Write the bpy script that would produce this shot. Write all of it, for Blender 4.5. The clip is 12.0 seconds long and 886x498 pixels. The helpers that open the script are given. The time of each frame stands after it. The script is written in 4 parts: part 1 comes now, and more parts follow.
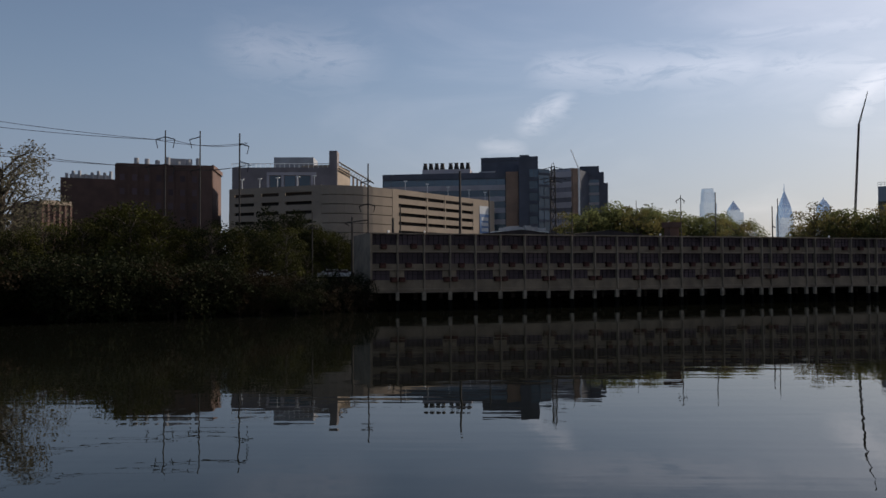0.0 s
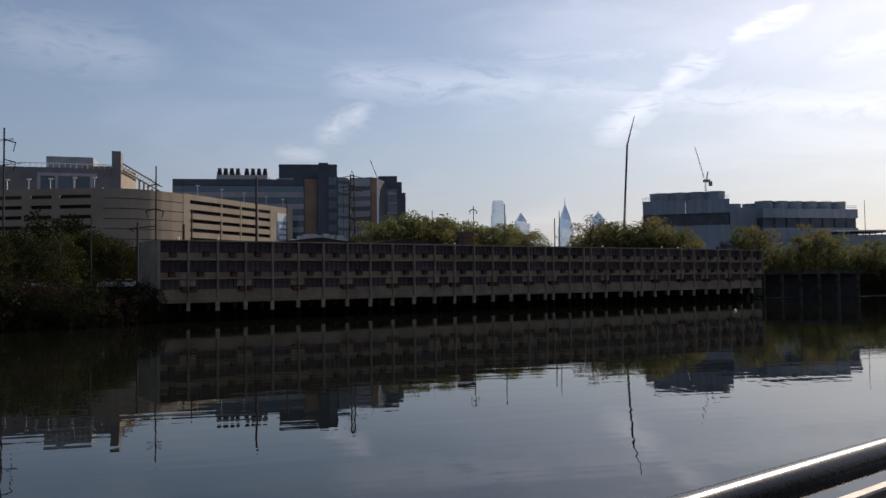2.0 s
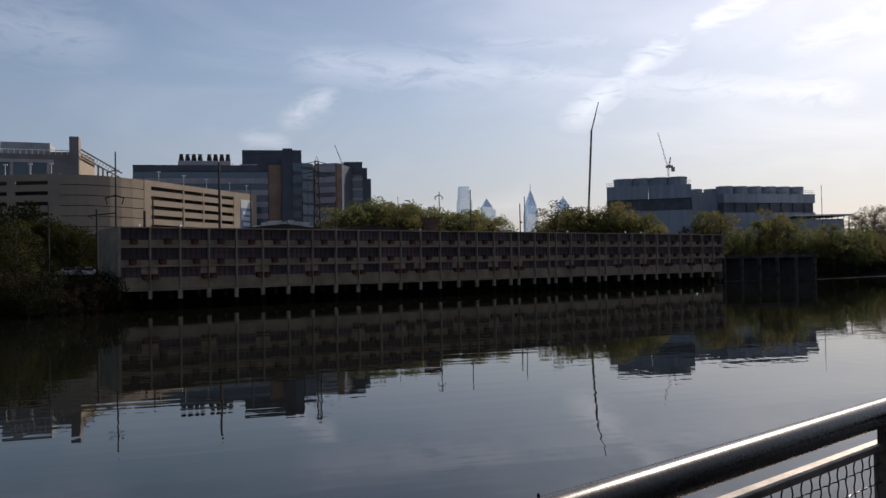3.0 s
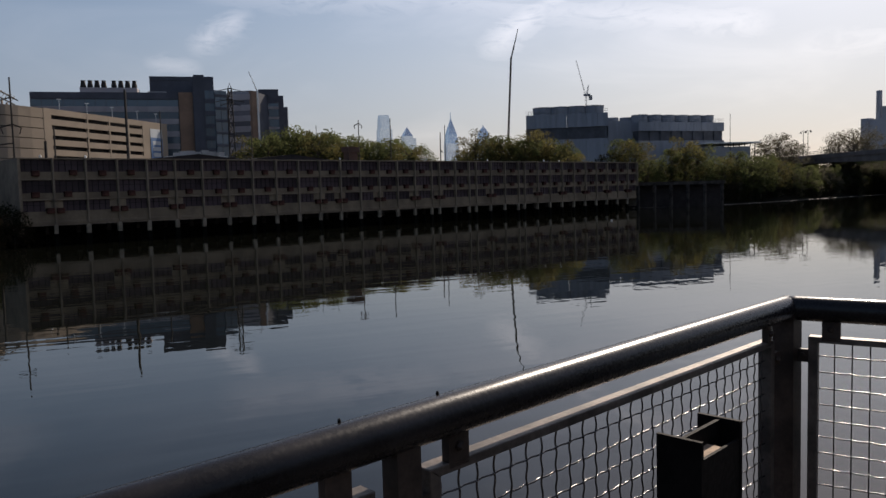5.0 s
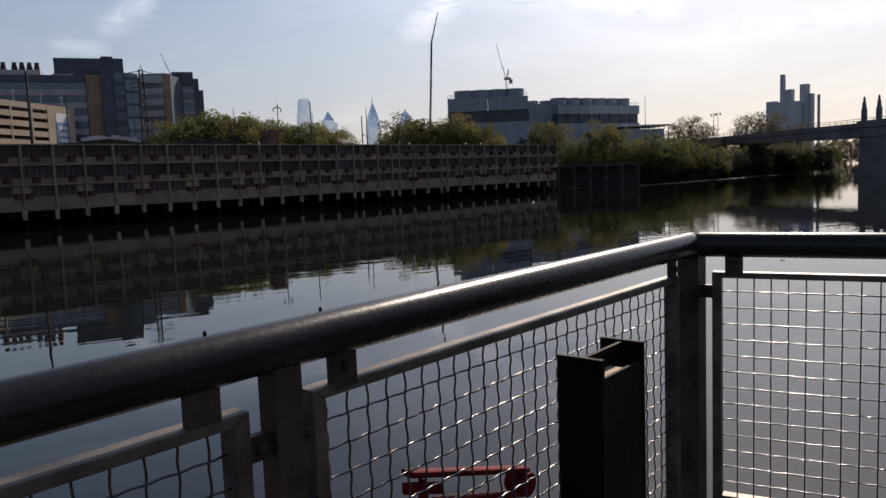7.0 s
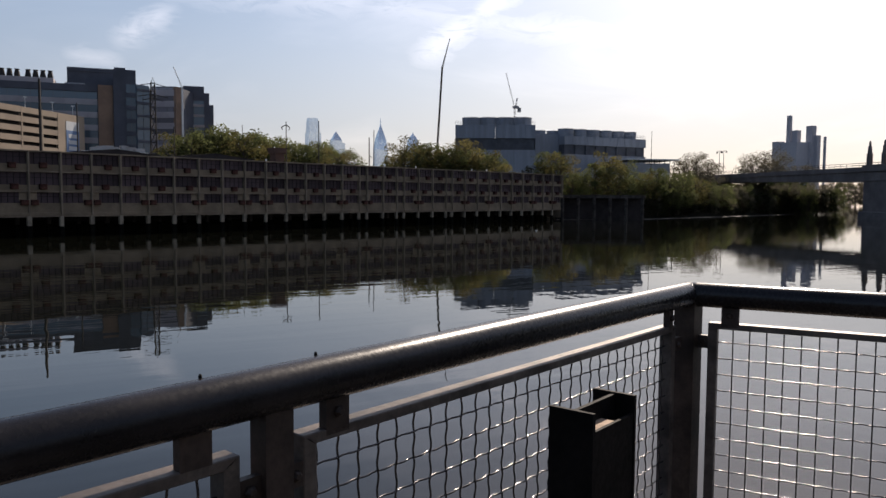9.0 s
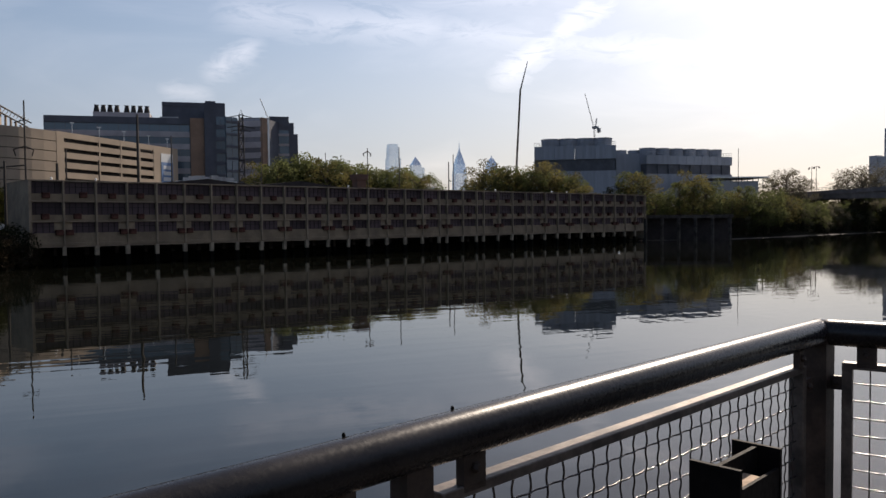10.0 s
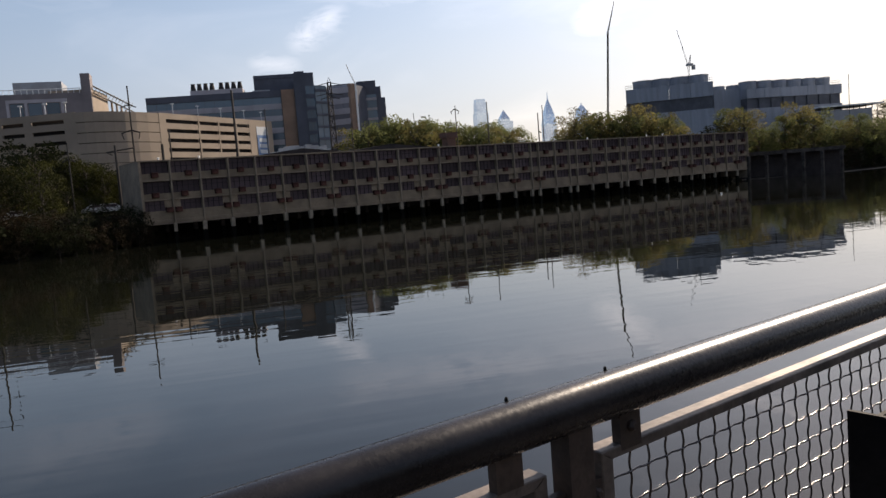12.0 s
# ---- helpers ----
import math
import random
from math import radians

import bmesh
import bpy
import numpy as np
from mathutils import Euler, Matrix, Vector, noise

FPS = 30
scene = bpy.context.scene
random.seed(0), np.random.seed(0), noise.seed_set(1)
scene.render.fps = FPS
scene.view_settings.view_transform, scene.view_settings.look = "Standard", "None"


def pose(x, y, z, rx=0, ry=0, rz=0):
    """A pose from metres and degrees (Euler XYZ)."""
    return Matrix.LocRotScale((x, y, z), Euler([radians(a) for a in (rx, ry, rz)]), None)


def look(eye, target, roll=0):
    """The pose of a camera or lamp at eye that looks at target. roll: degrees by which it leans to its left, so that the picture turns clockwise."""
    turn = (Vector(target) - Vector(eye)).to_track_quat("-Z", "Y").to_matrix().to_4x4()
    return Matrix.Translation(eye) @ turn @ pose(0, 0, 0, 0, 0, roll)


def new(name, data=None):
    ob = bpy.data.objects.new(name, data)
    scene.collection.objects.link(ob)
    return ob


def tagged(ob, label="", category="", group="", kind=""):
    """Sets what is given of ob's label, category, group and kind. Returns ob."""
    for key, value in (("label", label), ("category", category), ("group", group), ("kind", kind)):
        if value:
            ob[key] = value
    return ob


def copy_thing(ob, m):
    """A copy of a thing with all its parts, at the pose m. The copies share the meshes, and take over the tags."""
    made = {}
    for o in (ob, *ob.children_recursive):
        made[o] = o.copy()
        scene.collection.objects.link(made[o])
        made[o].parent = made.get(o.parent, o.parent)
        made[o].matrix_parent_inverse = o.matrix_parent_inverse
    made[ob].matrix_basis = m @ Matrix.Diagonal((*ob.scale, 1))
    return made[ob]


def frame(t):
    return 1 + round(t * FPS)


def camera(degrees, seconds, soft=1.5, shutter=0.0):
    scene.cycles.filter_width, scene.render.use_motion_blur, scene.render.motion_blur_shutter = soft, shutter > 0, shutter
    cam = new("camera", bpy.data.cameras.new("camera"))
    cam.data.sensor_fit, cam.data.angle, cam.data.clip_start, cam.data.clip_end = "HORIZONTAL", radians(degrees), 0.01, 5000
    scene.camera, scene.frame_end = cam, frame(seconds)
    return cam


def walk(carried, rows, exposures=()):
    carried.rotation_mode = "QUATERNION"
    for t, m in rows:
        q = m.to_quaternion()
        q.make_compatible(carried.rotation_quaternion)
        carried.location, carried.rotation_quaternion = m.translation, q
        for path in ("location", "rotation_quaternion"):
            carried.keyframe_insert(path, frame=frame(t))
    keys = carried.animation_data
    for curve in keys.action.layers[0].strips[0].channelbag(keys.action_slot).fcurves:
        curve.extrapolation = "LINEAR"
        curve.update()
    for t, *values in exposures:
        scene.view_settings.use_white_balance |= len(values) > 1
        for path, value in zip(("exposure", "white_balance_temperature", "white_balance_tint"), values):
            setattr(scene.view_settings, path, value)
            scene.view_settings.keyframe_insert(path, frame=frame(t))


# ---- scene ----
cam = camera(60.34, 12.0)
PATH = [
    (0.0, pose(-0.218, -0.091, 5.573, 91.63, 0.30, 1.46)),
    (0.5, pose(-0.191, -0.096, 5.559, 94.15, 0.01, -4.46)),
    (1.0, pose(-0.189, -0.102, 5.537, 96.27, -0.58, -8.80)),
    (1.5, pose(-0.170, -0.082, 5.512, 94.39, 0.30, -11.38)),
    (2.0, pose(-0.166, -0.046, 5.509, 92.15, 0.62, -13.56)),
    (2.5, pose(-0.134, -0.020, 5.498, 91.75, 0.25, -14.80)),
    (3.0, pose(-0.125, -0.041, 5.498, 91.06, 0.99, -16.10)),
    (3.5, pose(-0.093, -0.066, 5.514, 91.77, 1.17, -15.97)),
    (5.5, pose(-0.072, -0.047, 5.428, 84.47, 1.81, -23.38)),
    (6.0, pose(-0.044, -0.055, 5.405, 85.20, 3.21, -23.48)),
    (6.5, pose(0.006, 0.002, 5.301, 87.68, 4.86, -30.10)),
    (7.0, pose(0.019, 0.006, 5.289, 84.29, 2.20, -27.77)),
    (7.5, pose(0.027, -0.015, 5.329, 86.33, 1.92, -30.74)),
    (9.5, pose(0.008, -0.006, 5.347, 86.13, -0.89, -25.72)),
    (10.0, pose(-0.055, 0.073, 5.385, 87.86, 0.56, -21.47)),
    (10.5, pose(-0.117, 0.057, 5.402, 86.66, 0.90, -14.19)),
    (11.0, pose(-0.137, 0.079, 5.406, 87.12, 0.19, -14.19)),
    (11.5, pose(-0.159, 0.069, 5.398, 85.76, 2.02, -13.57)),
    (12.0, pose(-0.146, 0.081, 5.411, 84.84, 4.48, -14.61)),
]
EXPOSURES = [(0.0, -0.15, 6950, 14), (0.5, 0.22, 6950, 14), (1.0, 0.14, 6900, 14), (1.5, 0.0, 6900, 14), (3.5, -0.06, 7000, 15), (5.5, -0.2, 7050, 15), (6.0, 0.15, 7100, 15), (6.5, 0.15, 7050, 16), (7.0, 0.02, 7050, 16), (7.5, 0.15, 7050, 16), (9.5, 0.18, 7150, 16), (10.5, 0.17, 7250, 15), (11.5, 0.28, 7250, 15), (12.0, 0.5, 7400, 16)]
walk(cam, PATH, EXPOSURES)

# ---- light ----
SUN_AZ, SUN_EL = 52.0, 33.0          # clockwise from +y, above the horizon
sun_dir = Vector((math.sin(radians(SUN_AZ)) * math.cos(radians(SUN_EL)),
                  math.cos(radians(SUN_AZ)) * math.cos(radians(SUN_EL)), math.sin(radians(SUN_EL))))
sun = new("sun", bpy.data.lights.new("sun", "SUN"))
sun.data.energy, sun.data.angle, sun.data.color = 5.0, radians(0.6), (1.0, 0.93, 0.82)
sun.matrix_world = look(sun_dir * 200, (0, 0, 0))


class Nodes:
    """Short-hand for building a node tree."""

    def __init__(self, tree):
        self.tree = tree
        tree.nodes.clear()

    def add(self, kind, **inputs):
        node = self.tree.nodes.new(kind)
        for key, value in inputs.items():
            self.put(node, key, value)
        return node

    def put(self, node, key, value):
        sock = node.inputs[int(key[1:])] if key[0] == "i" and key[1:].isdigit() else node.inputs[key.replace("_", " ")]
        if isinstance(value, bpy.types.NodeSocket):
            self.tree.links.new(value, sock)
        else:
            sock.default_value = value

    def math(self, op, a, b=0.0, c=0.0, clamp=False):
        n = self.tree.nodes.new("ShaderNodeMath")
        n.operation, n.use_clamp = op, clamp
        for k, v in enumerate((a, b, c)):
            self.put(n, "i%d" % k, v)
        return n.outputs[0]

    def mix(self, fac, a, b):
        n = self.tree.nodes.new("ShaderNodeMix")
        n.data_type = "RGBA"
        self.put(n, "i0", fac), self.put(n, "i6", a), self.put(n, "i7", b)
        return n.outputs[2]

    def step(self, value, lo, hi):
        n = self.add("ShaderNodeMapRange", i0=value, i1=lo, i2=hi, i3=0.0, i4=1.0)
        n.interpolation_type = "SMOOTHSTEP"
        return n.outputs[0]


world = bpy.data.worlds.new("sky")
scene.world = world
world.use_nodes = True
w = Nodes(world.node_tree)
sky = w.add("ShaderNodeTexSky")
sky.sky_type, sky.sun_disc = "NISHITA", False
sky.sun_elevation, sky.sun_rotation = radians(SUN_EL), radians(SUN_AZ)
sky.air_density, sky.dust_density, sky.ozone_density = 1.0, 0.55, 1.6
coord = w.add("ShaderNodeTexCoord").outputs["Generated"]
axes = w.add("ShaderNodeSeparateXYZ", Vector=coord).outputs
bearing = w.math("MULTIPLY", w.math("ARCTAN2", axes[0], axes[1]), 57.2958)
lift = w.math("DIVIDE", axes[2], w.math("MAXIMUM", w.math("SQRT", w.math("ADD", w.math("MULTIPLY", axes[0], axes[0]), w.math("MULTIPLY", axes[1], axes[1]))), 0.05))
flat = w.add("ShaderNodeCombineXYZ", X=w.math("MULTIPLY", bearing, 0.05), Y=w.math("MULTIPLY", lift, 9.0), Z=0.0).outputs[0]
soft_noise = w.add("ShaderNodeTexNoise", Vector=flat, Scale=1.1, Detail=5.0, Roughness=0.55, Distortion=0.6).outputs[0]
fine_noise = w.add("ShaderNodeTexNoise", Vector=flat, Scale=4.5, Detail=7.0, Roughness=0.62, Distortion=0.8).outputs[0]


def wisp(b0, l0, b1, l1, wide, strength):
    """A streak of cloud from bearing and lift (b0, l0) to (b1, l1)."""
    scale = 57.0
    dx, dy = b1 - b0, (l1 - l0) * scale
    n = math.hypot(dx, dy)
    px, py = w.math("SUBTRACT", bearing, b0), w.math("MULTIPLY", w.math("SUBTRACT", lift, l0), scale)
    along = w.math("ADD", w.math("MULTIPLY", px, dx / n), w.math("MULTIPLY", py, dy / n))
    across = w.math("ABSOLUTE", w.math("ADD", w.math("MULTIPLY", px, -dy / n), w.math("MULTIPLY", py, dx / n)))
    across = w.math("ADD", across, w.math("MULTIPLY", w.math("SUBTRACT", fine_noise, 0.5), wide * 3.6))
    a = w.math("MULTIPLY", w.step(across, wide * 1.15, 0.0), w.step(fine_noise, 0.25, 0.62))
    b = w.math("MULTIPLY", w.step(along, -wide, wide), w.step(along, n + wide, n - wide))
    return w.math("MULTIPLY", w.math("MULTIPLY", a, b), strength)


cover = w.math("ADD", w.math("MULTIPLY", w.step(bearing, -5.0, 45.0), 0.08), w.math("MULTIPLY", w.math("MULTIPLY", w.step(soft_noise, 0.42, 0.75), 0.34), w.step(bearing, -30.0, 14.0)))
for streak in (
        (4.6, 0.184, 8.0, 0.226, 1.2, 0.85), (1.4, 0.164, 4.6, 0.160, 0.9, 0.6), (5.5, 0.265, 22.0, 0.249, 1.9, 0.7),
        (21.0, 0.249, 45.0, 0.188, 1.7, 0.6), (25.6, 0.179, 30.0, 0.236, 1.7, 1.1), (29.6, 0.232, 34.0, 0.285, 1.4, 1.1),
        (34.5, 0.291, 39.5, 0.318, 1.2, 1.2), (19.0, 0.288, 29.0, 0.285, 1.1, 0.5), (40.5, 0.252, 48.0, 0.278, 1.6, 0.5),
        (-17.5, 0.288, -7.0, 0.276, 2.6, 0.45), (46.0, 0.150, 62.0, 0.168, 1.6, 0.45)):
    cover = w.math("MAXIMUM", cover, wisp(*streak))
toward = w.add("ShaderNodeVectorMath", i0=coord, i1=tuple(sun_dir))
toward.operation = "DOT_PRODUCT"
glow = w.math("POWER", w.math("MAXIMUM", toward.outputs["Value"], 0.0), 6.0)
cloud = w.mix(glow, (3.2, 2.95, 2.9, 1), (4.2, 3.95, 3.8, 1))
above = w.step(lift, 0.0, 0.05)
pale = w.mix(w.step(bearing, -30.0, 50.0), (2.1, 2.6, 4.15, 1), (5.15, 5.3, 6.2, 1))
thick = w.math("ADD", 0.06, w.math("MULTIPLY", w.step(lift, 0.30, 0.02), 0.62))
haze = w.mix(thick, sky.outputs[0], pale)
aureole = w.mix(w.math("POWER", w.math("MAXIMUM", toward.outputs["Value"], 0.0), 11.0), (0, 0, 0, 1), (2.4, 2.35, 2.4, 1))
halo = w.tree.nodes.new("ShaderNodeMix")
halo.data_type, halo.blend_type = "RGBA", "ADD"
w.put(halo, "i0", 1.0), w.put(halo, "i6", haze), w.put(halo, "i7", aureole)
air = halo.outputs[2]
lit = w.tree.nodes.new("ShaderNodeMix")
lit.data_type, lit.blend_type = "RGBA", "ADD"
w.put(lit, "i0", w.math("MULTIPLY", cover, above)), w.put(lit, "i6", air), w.put(lit, "i7", cloud)
colour = lit.outputs[2]
w.tree.links.new(w.add("ShaderNodeBackground", Color=colour, Strength=0.095).outputs[0], w.add("ShaderNodeOutputWorld").inputs[0])


# ---- materials ----
def material(name, base, rough=0.7, metal=0.0, vary=0.25, scale=2.0, grain=30.0, bump=0.15, tint=None, stretch=(1, 1, 1), spec=0.5, island=0.0, thin=0.0):
    """A weathered surface: base colour with stains (scale), grain and relief."""
    m = bpy.data.materials.new(name)
    m.use_nodes = True
    n = Nodes(m.node_tree)
    co = n.add("ShaderNodeTexCoord").outputs["Object"]
    co = n.add("ShaderNodeMapping", Vector=co, Scale=stretch).outputs[0]
    big = n.add("ShaderNodeTexNoise", Vector=co, Scale=scale, Detail=5.0, Roughness=0.6).outputs[0]
    small = n.add("ShaderNodeTexNoise", Vector=co, Scale=grain, Detail=3.0, Roughness=0.6).outputs[0]
    dark = tuple(c * (1 - vary) for c in base) + (1,)
    light = tuple(min(1.0, c * (1 + vary)) for c in (tint or base)) + (1,)
    col = n.mix(n.step(big, 0.3, 0.7), dark, light)
    col = n.mix(n.math("MULTIPLY", n.step(small, 0.35, 0.75), 0.35), col, dark)
    if island:
        rnd = n.add("ShaderNodeNewGeometry").outputs["Random Per Island"]
        own = n.add("ShaderNodeObjectInfo").outputs["Random"]
        k = n.math("ADD", n.math("MULTIPLY", rnd, 0.7), n.math("MULTIPLY", own, 0.3))
        hsv = n.add("ShaderNodeHueSaturation", Color=col, Value=n.math("ADD", 1 - island, n.math("MULTIPLY", k, 2 * island)),
                    Hue=n.math("ADD", 0.5 - island * 0.06, n.math("MULTIPLY", k, island * 0.12)))
        col = hsv.outputs[0]
    bsdf = n.add("ShaderNodeBsdfPrincipled", Base_Color=col, Metallic=metal,
                 Roughness=n.math("ADD", rough - 0.1, n.math("MULTIPLY", small, 0.2)))
    bsdf.inputs["Specular IOR Level"].default_value = spec
    if bump:
        b = n.add("ShaderNodeBump", Strength=bump, Distance=0.02, Height=small)
        n.put(bsdf, "Normal", b.outputs[0])
    shader = bsdf.outputs[0]
    if thin:
        through_leaf = n.add("ShaderNodeBsdfTranslucent", Color=col)
        both = n.add("ShaderNodeMixShader", i0=thin, i1=shader, i2=through_leaf.outputs[0])
        shader = both.outputs[0]
    n.tree.links.new(shader, n.add("ShaderNodeOutputMaterial").inputs[0])
    return m


def water_material():
    m = bpy.data.materials.new("river_water")
    m.use_nodes = True
    n = Nodes(m.node_tree)
    co = n.add("ShaderNodeTexCoord").outputs["Object"]
    turned = n.add("ShaderNodeMapping", Vector=co, Rotation=(0, 0, radians(17)), Scale=(0.35, 1.0, 1.0)).outputs[0]
    swell = n.add("ShaderNodeTexNoise", Vector=turned, Scale=0.25, Detail=2.0, Roughness=0.5).outputs[0]
    ripple = n.add("ShaderNodeTexNoise", Vector=turned, Scale=2.4, Detail=2.0, Roughness=0.5).outputs[0]
    streaks = n.add("ShaderNodeMapping", Vector=co, Rotation=(0, 0, radians(9)), Scale=(0.11, 1.0, 1.0)).outputs[0]
    chop = n.add("ShaderNodeTexNoise", Vector=streaks, Scale=1.1, Detail=1.5, Roughness=0.5).outputs[0]
    slant = n.add("ShaderNodeMapping", Vector=co, Rotation=(0, 0, radians(-14)), Scale=(1.0, 0.32, 1.0)).outputs[0]
    cross = n.add("ShaderNodeTexNoise", Vector=slant, Scale=1.3, Detail=1.0, Roughness=0.4).outputs[0]
    calm = n.add("ShaderNodeTexNoise", Vector=co, Scale=0.02, Detail=2.0).outputs[0]
    height = n.math("ADD", n.math("ADD", n.math("MULTIPLY", swell, 0.32), n.math("MULTIPLY", chop, 0.17)), n.math("MULTIPLY", n.math("MULTIPLY", ripple, 0.06), n.step(calm, 0.3, 0.7)))
    height = n.math("ADD", height, n.math("MULTIPLY", cross, 0.11))
    b = n.add("ShaderNodeBump", Strength=1.0, Distance=0.03, Height=height)
    bsdf = n.add("ShaderNodeBsdfPrincipled", Base_Color=(0.0055, 0.0062, 0.0045, 1), Roughness=0.0, IOR=1.345, Normal=b.outputs[0])
    n.tree.links.new(bsdf.outputs[0], n.add("ShaderNodeOutputMaterial").inputs[0])
    return m


def glass_material(name, base, rough=0.12, spec=0.5):
    m = bpy.data.materials.new(name)
    m.use_nodes = True
    n = Nodes(m.node_tree)
    own = n.add("ShaderNodeObjectInfo").outputs["Random"]
    col = n.mix(own, tuple(c * 0.6 for c in base) + (1,), tuple(c * 1.4 for c in base) + (1,))
    bsdf = n.add("ShaderNodeBsdfPrincipled", Base_Color=col, Roughness=rough, IOR=1.5)
    bsdf.inputs["Specular IOR Level"].default_value = spec
    n.tree.links.new(bsdf.outputs[0], n.add("ShaderNodeOutputMaterial").inputs[0])
    return m


WATER = water_material()
EARTH = material("bank_soil", (0.014, 0.012, 0.009), 0.95, scale=0.15, grain=2.0, vary=0.4, bump=0.4, spec=0.05, tint=(0.016, 0.015, 0.009))
CONCRETE = material("weathered_concrete", (0.225, 0.173, 0.124), 0.9, scale=0.35, grain=4.0, vary=0.3)
PALE_WALL = material("painted_spandrel", (0.195, 0.146, 0.098), 0.85, scale=0.3, grain=5.0, vary=0.3)
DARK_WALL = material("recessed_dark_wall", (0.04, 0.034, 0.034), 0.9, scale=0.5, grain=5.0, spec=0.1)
WINDOW = glass_material("dull_window_glass", (0.075, 0.052, 0.058), 0.5, 0.15)
CURTAIN = material("faded_curtain_panel", (0.26, 0.20, 0.14), 0.9, scale=1.0, grain=9.0)
RUST_BOX = material("rusty_metal_box", (0.05, 0.021, 0.017), 0.8, scale=1.5, grain=12.0, vary=0.5, tint=(0.08, 0.033, 0.025), spec=0.15)
WOOD_PILE = material("stained_pile", (0.26, 0.215, 0.165), 0.95, scale=0.8, grain=8.0, vary=0.4, spec=0.1)
TAN = material("tan_precast_concrete", (0.27, 0.215, 0.165), 0.9, scale=0.12, grain=3.0, vary=0.12)
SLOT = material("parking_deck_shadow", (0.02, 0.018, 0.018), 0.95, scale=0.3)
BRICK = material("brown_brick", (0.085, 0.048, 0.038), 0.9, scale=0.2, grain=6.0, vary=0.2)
BRICK_LIT = material("sunlit_brown_brick", (0.115, 0.066, 0.052), 0.9, scale=0.2, grain=6.0, vary=0.2)
GREY_METAL = material("grey_metal_panel", (0.29, 0.30, 0.32), 0.55, metal=0.3, scale=0.3, grain=4.0, vary=0.15, bump=0.05)
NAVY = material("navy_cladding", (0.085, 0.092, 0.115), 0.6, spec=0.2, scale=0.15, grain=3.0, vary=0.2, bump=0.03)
NAVY_GLASS = glass_material("blue_grey_glazing", (0.068, 0.105, 0.14), 0.15)
BAND = material("blue_grey_spandrel", (0.31, 0.295, 0.315), 0.6, scale=0.2, grain=4.0, vary=0.15)
TOWER_GLASS = glass_material("pale_tower_glazing", (0.20, 0.20, 0.23), 0.2)
TOWER_BAND = material("mauve_grey_tower_panel", (0.38, 0.35, 0.365), 0.7, scale=0.2, grain=4.0, vary=0.12)
MAUVE = material("mauve_panel", (0.19, 0.165, 0.168), 0.8, scale=0.2, grain=4.0, vary=0.15)
BROWN_CLAD = material("terracotta_cladding", (0.26, 0.165, 0.115), 0.8, scale=0.2, grain=5.0, vary=0.2)
HAZE_GLASS = material("hazy_curtain_wall", (0.78, 0.85, 0.92), 0.25, metal=1.0, scale=0.01, grain=0.2, vary=0.12, bump=0.0)
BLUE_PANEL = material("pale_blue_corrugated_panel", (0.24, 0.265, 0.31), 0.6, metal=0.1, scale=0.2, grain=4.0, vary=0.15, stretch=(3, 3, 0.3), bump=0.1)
LOUVRE = material("dark_louvre", (0.075, 0.082, 0.10), 0.7, scale=0.4)
POLE = material("dark_steel_pole", (0.03, 0.026, 0.025), 0.7, metal=0.3, scale=1.0, grain=8.0)
SIGN_BLUE = material("blue_sign_panel", (0.045, 0.12, 0.27), 0.5, scale=0.5, grain=4.0, vary=0.12)
SIGN_WHITE = material("white_sign_panel", (0.42, 0.45, 0.48), 0.6, scale=0.5, grain=4.0, vary=0.08)
WHITE_PAINT = material("white_paint", (0.72, 0.72, 0.70), 0.6, scale=0.6, grain=6.0, vary=0.1)
TIDE = material("black_wet_algae", (0.006, 0.006, 0.005), 0.95, scale=2.0, grain=12.0, vary=0.5, spec=0.03)
STONE = material("grey_granite", (0.14, 0.125, 0.122), 0.9, scale=0.2, grain=2.0, vary=0.25)
OLD_TIMBER_SHADE = material("old_timber_and_post_shade", (0.06, 0.052, 0.047), 0.95, spec=0.05, scale=0.8, grain=8.0, vary=0.5)
MUD = material("wet_mud", (0.10, 0.085, 0.074), 0.8, scale=0.5, grain=4.0, vary=0.35, spec=0.15)
BARK = material("grey_brown_bark", (0.06, 0.045, 0.035), 0.95, scale=1.0, grain=10.0, vary=0.4)
LEAF = material("olive_leaves", (0.088, 0.104, 0.044), 0.75, scale=0.12, grain=1.2, vary=0.35, bump=0.0, tint=(0.105, 0.115, 0.047), island=0.16, spec=0.05, thin=0.65)
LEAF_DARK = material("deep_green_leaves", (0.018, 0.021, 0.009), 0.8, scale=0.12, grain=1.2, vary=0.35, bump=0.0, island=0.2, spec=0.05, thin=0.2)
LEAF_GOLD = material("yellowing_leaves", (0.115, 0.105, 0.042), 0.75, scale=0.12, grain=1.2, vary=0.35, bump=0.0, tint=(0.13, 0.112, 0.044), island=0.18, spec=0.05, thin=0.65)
LEAF_SHADE = material("shaded_bank_leaves", (0.026, 0.029, 0.009), 0.8, scale=0.2, grain=1.2, vary=0.5, bump=0.0, tint=(0.05, 0.05, 0.012), island=0.22, spec=0.05, thin=0.2)
LEAF_HAZED = material("hazed_olive_leaves", (0.105, 0.098, 0.07), 0.8, scale=0.12, grain=1.2, vary=0.35, bump=0.0, tint=(0.12, 0.11, 0.08), island=0.16, spec=0.05, thin=0.65)
LEAF_RUST = material("russet_leaves", (0.030, 0.021, 0.012), 0.8, scale=0.12, grain=1.2, vary=0.35, bump=0.0, island=0.25, spec=0.05, thin=0.2)
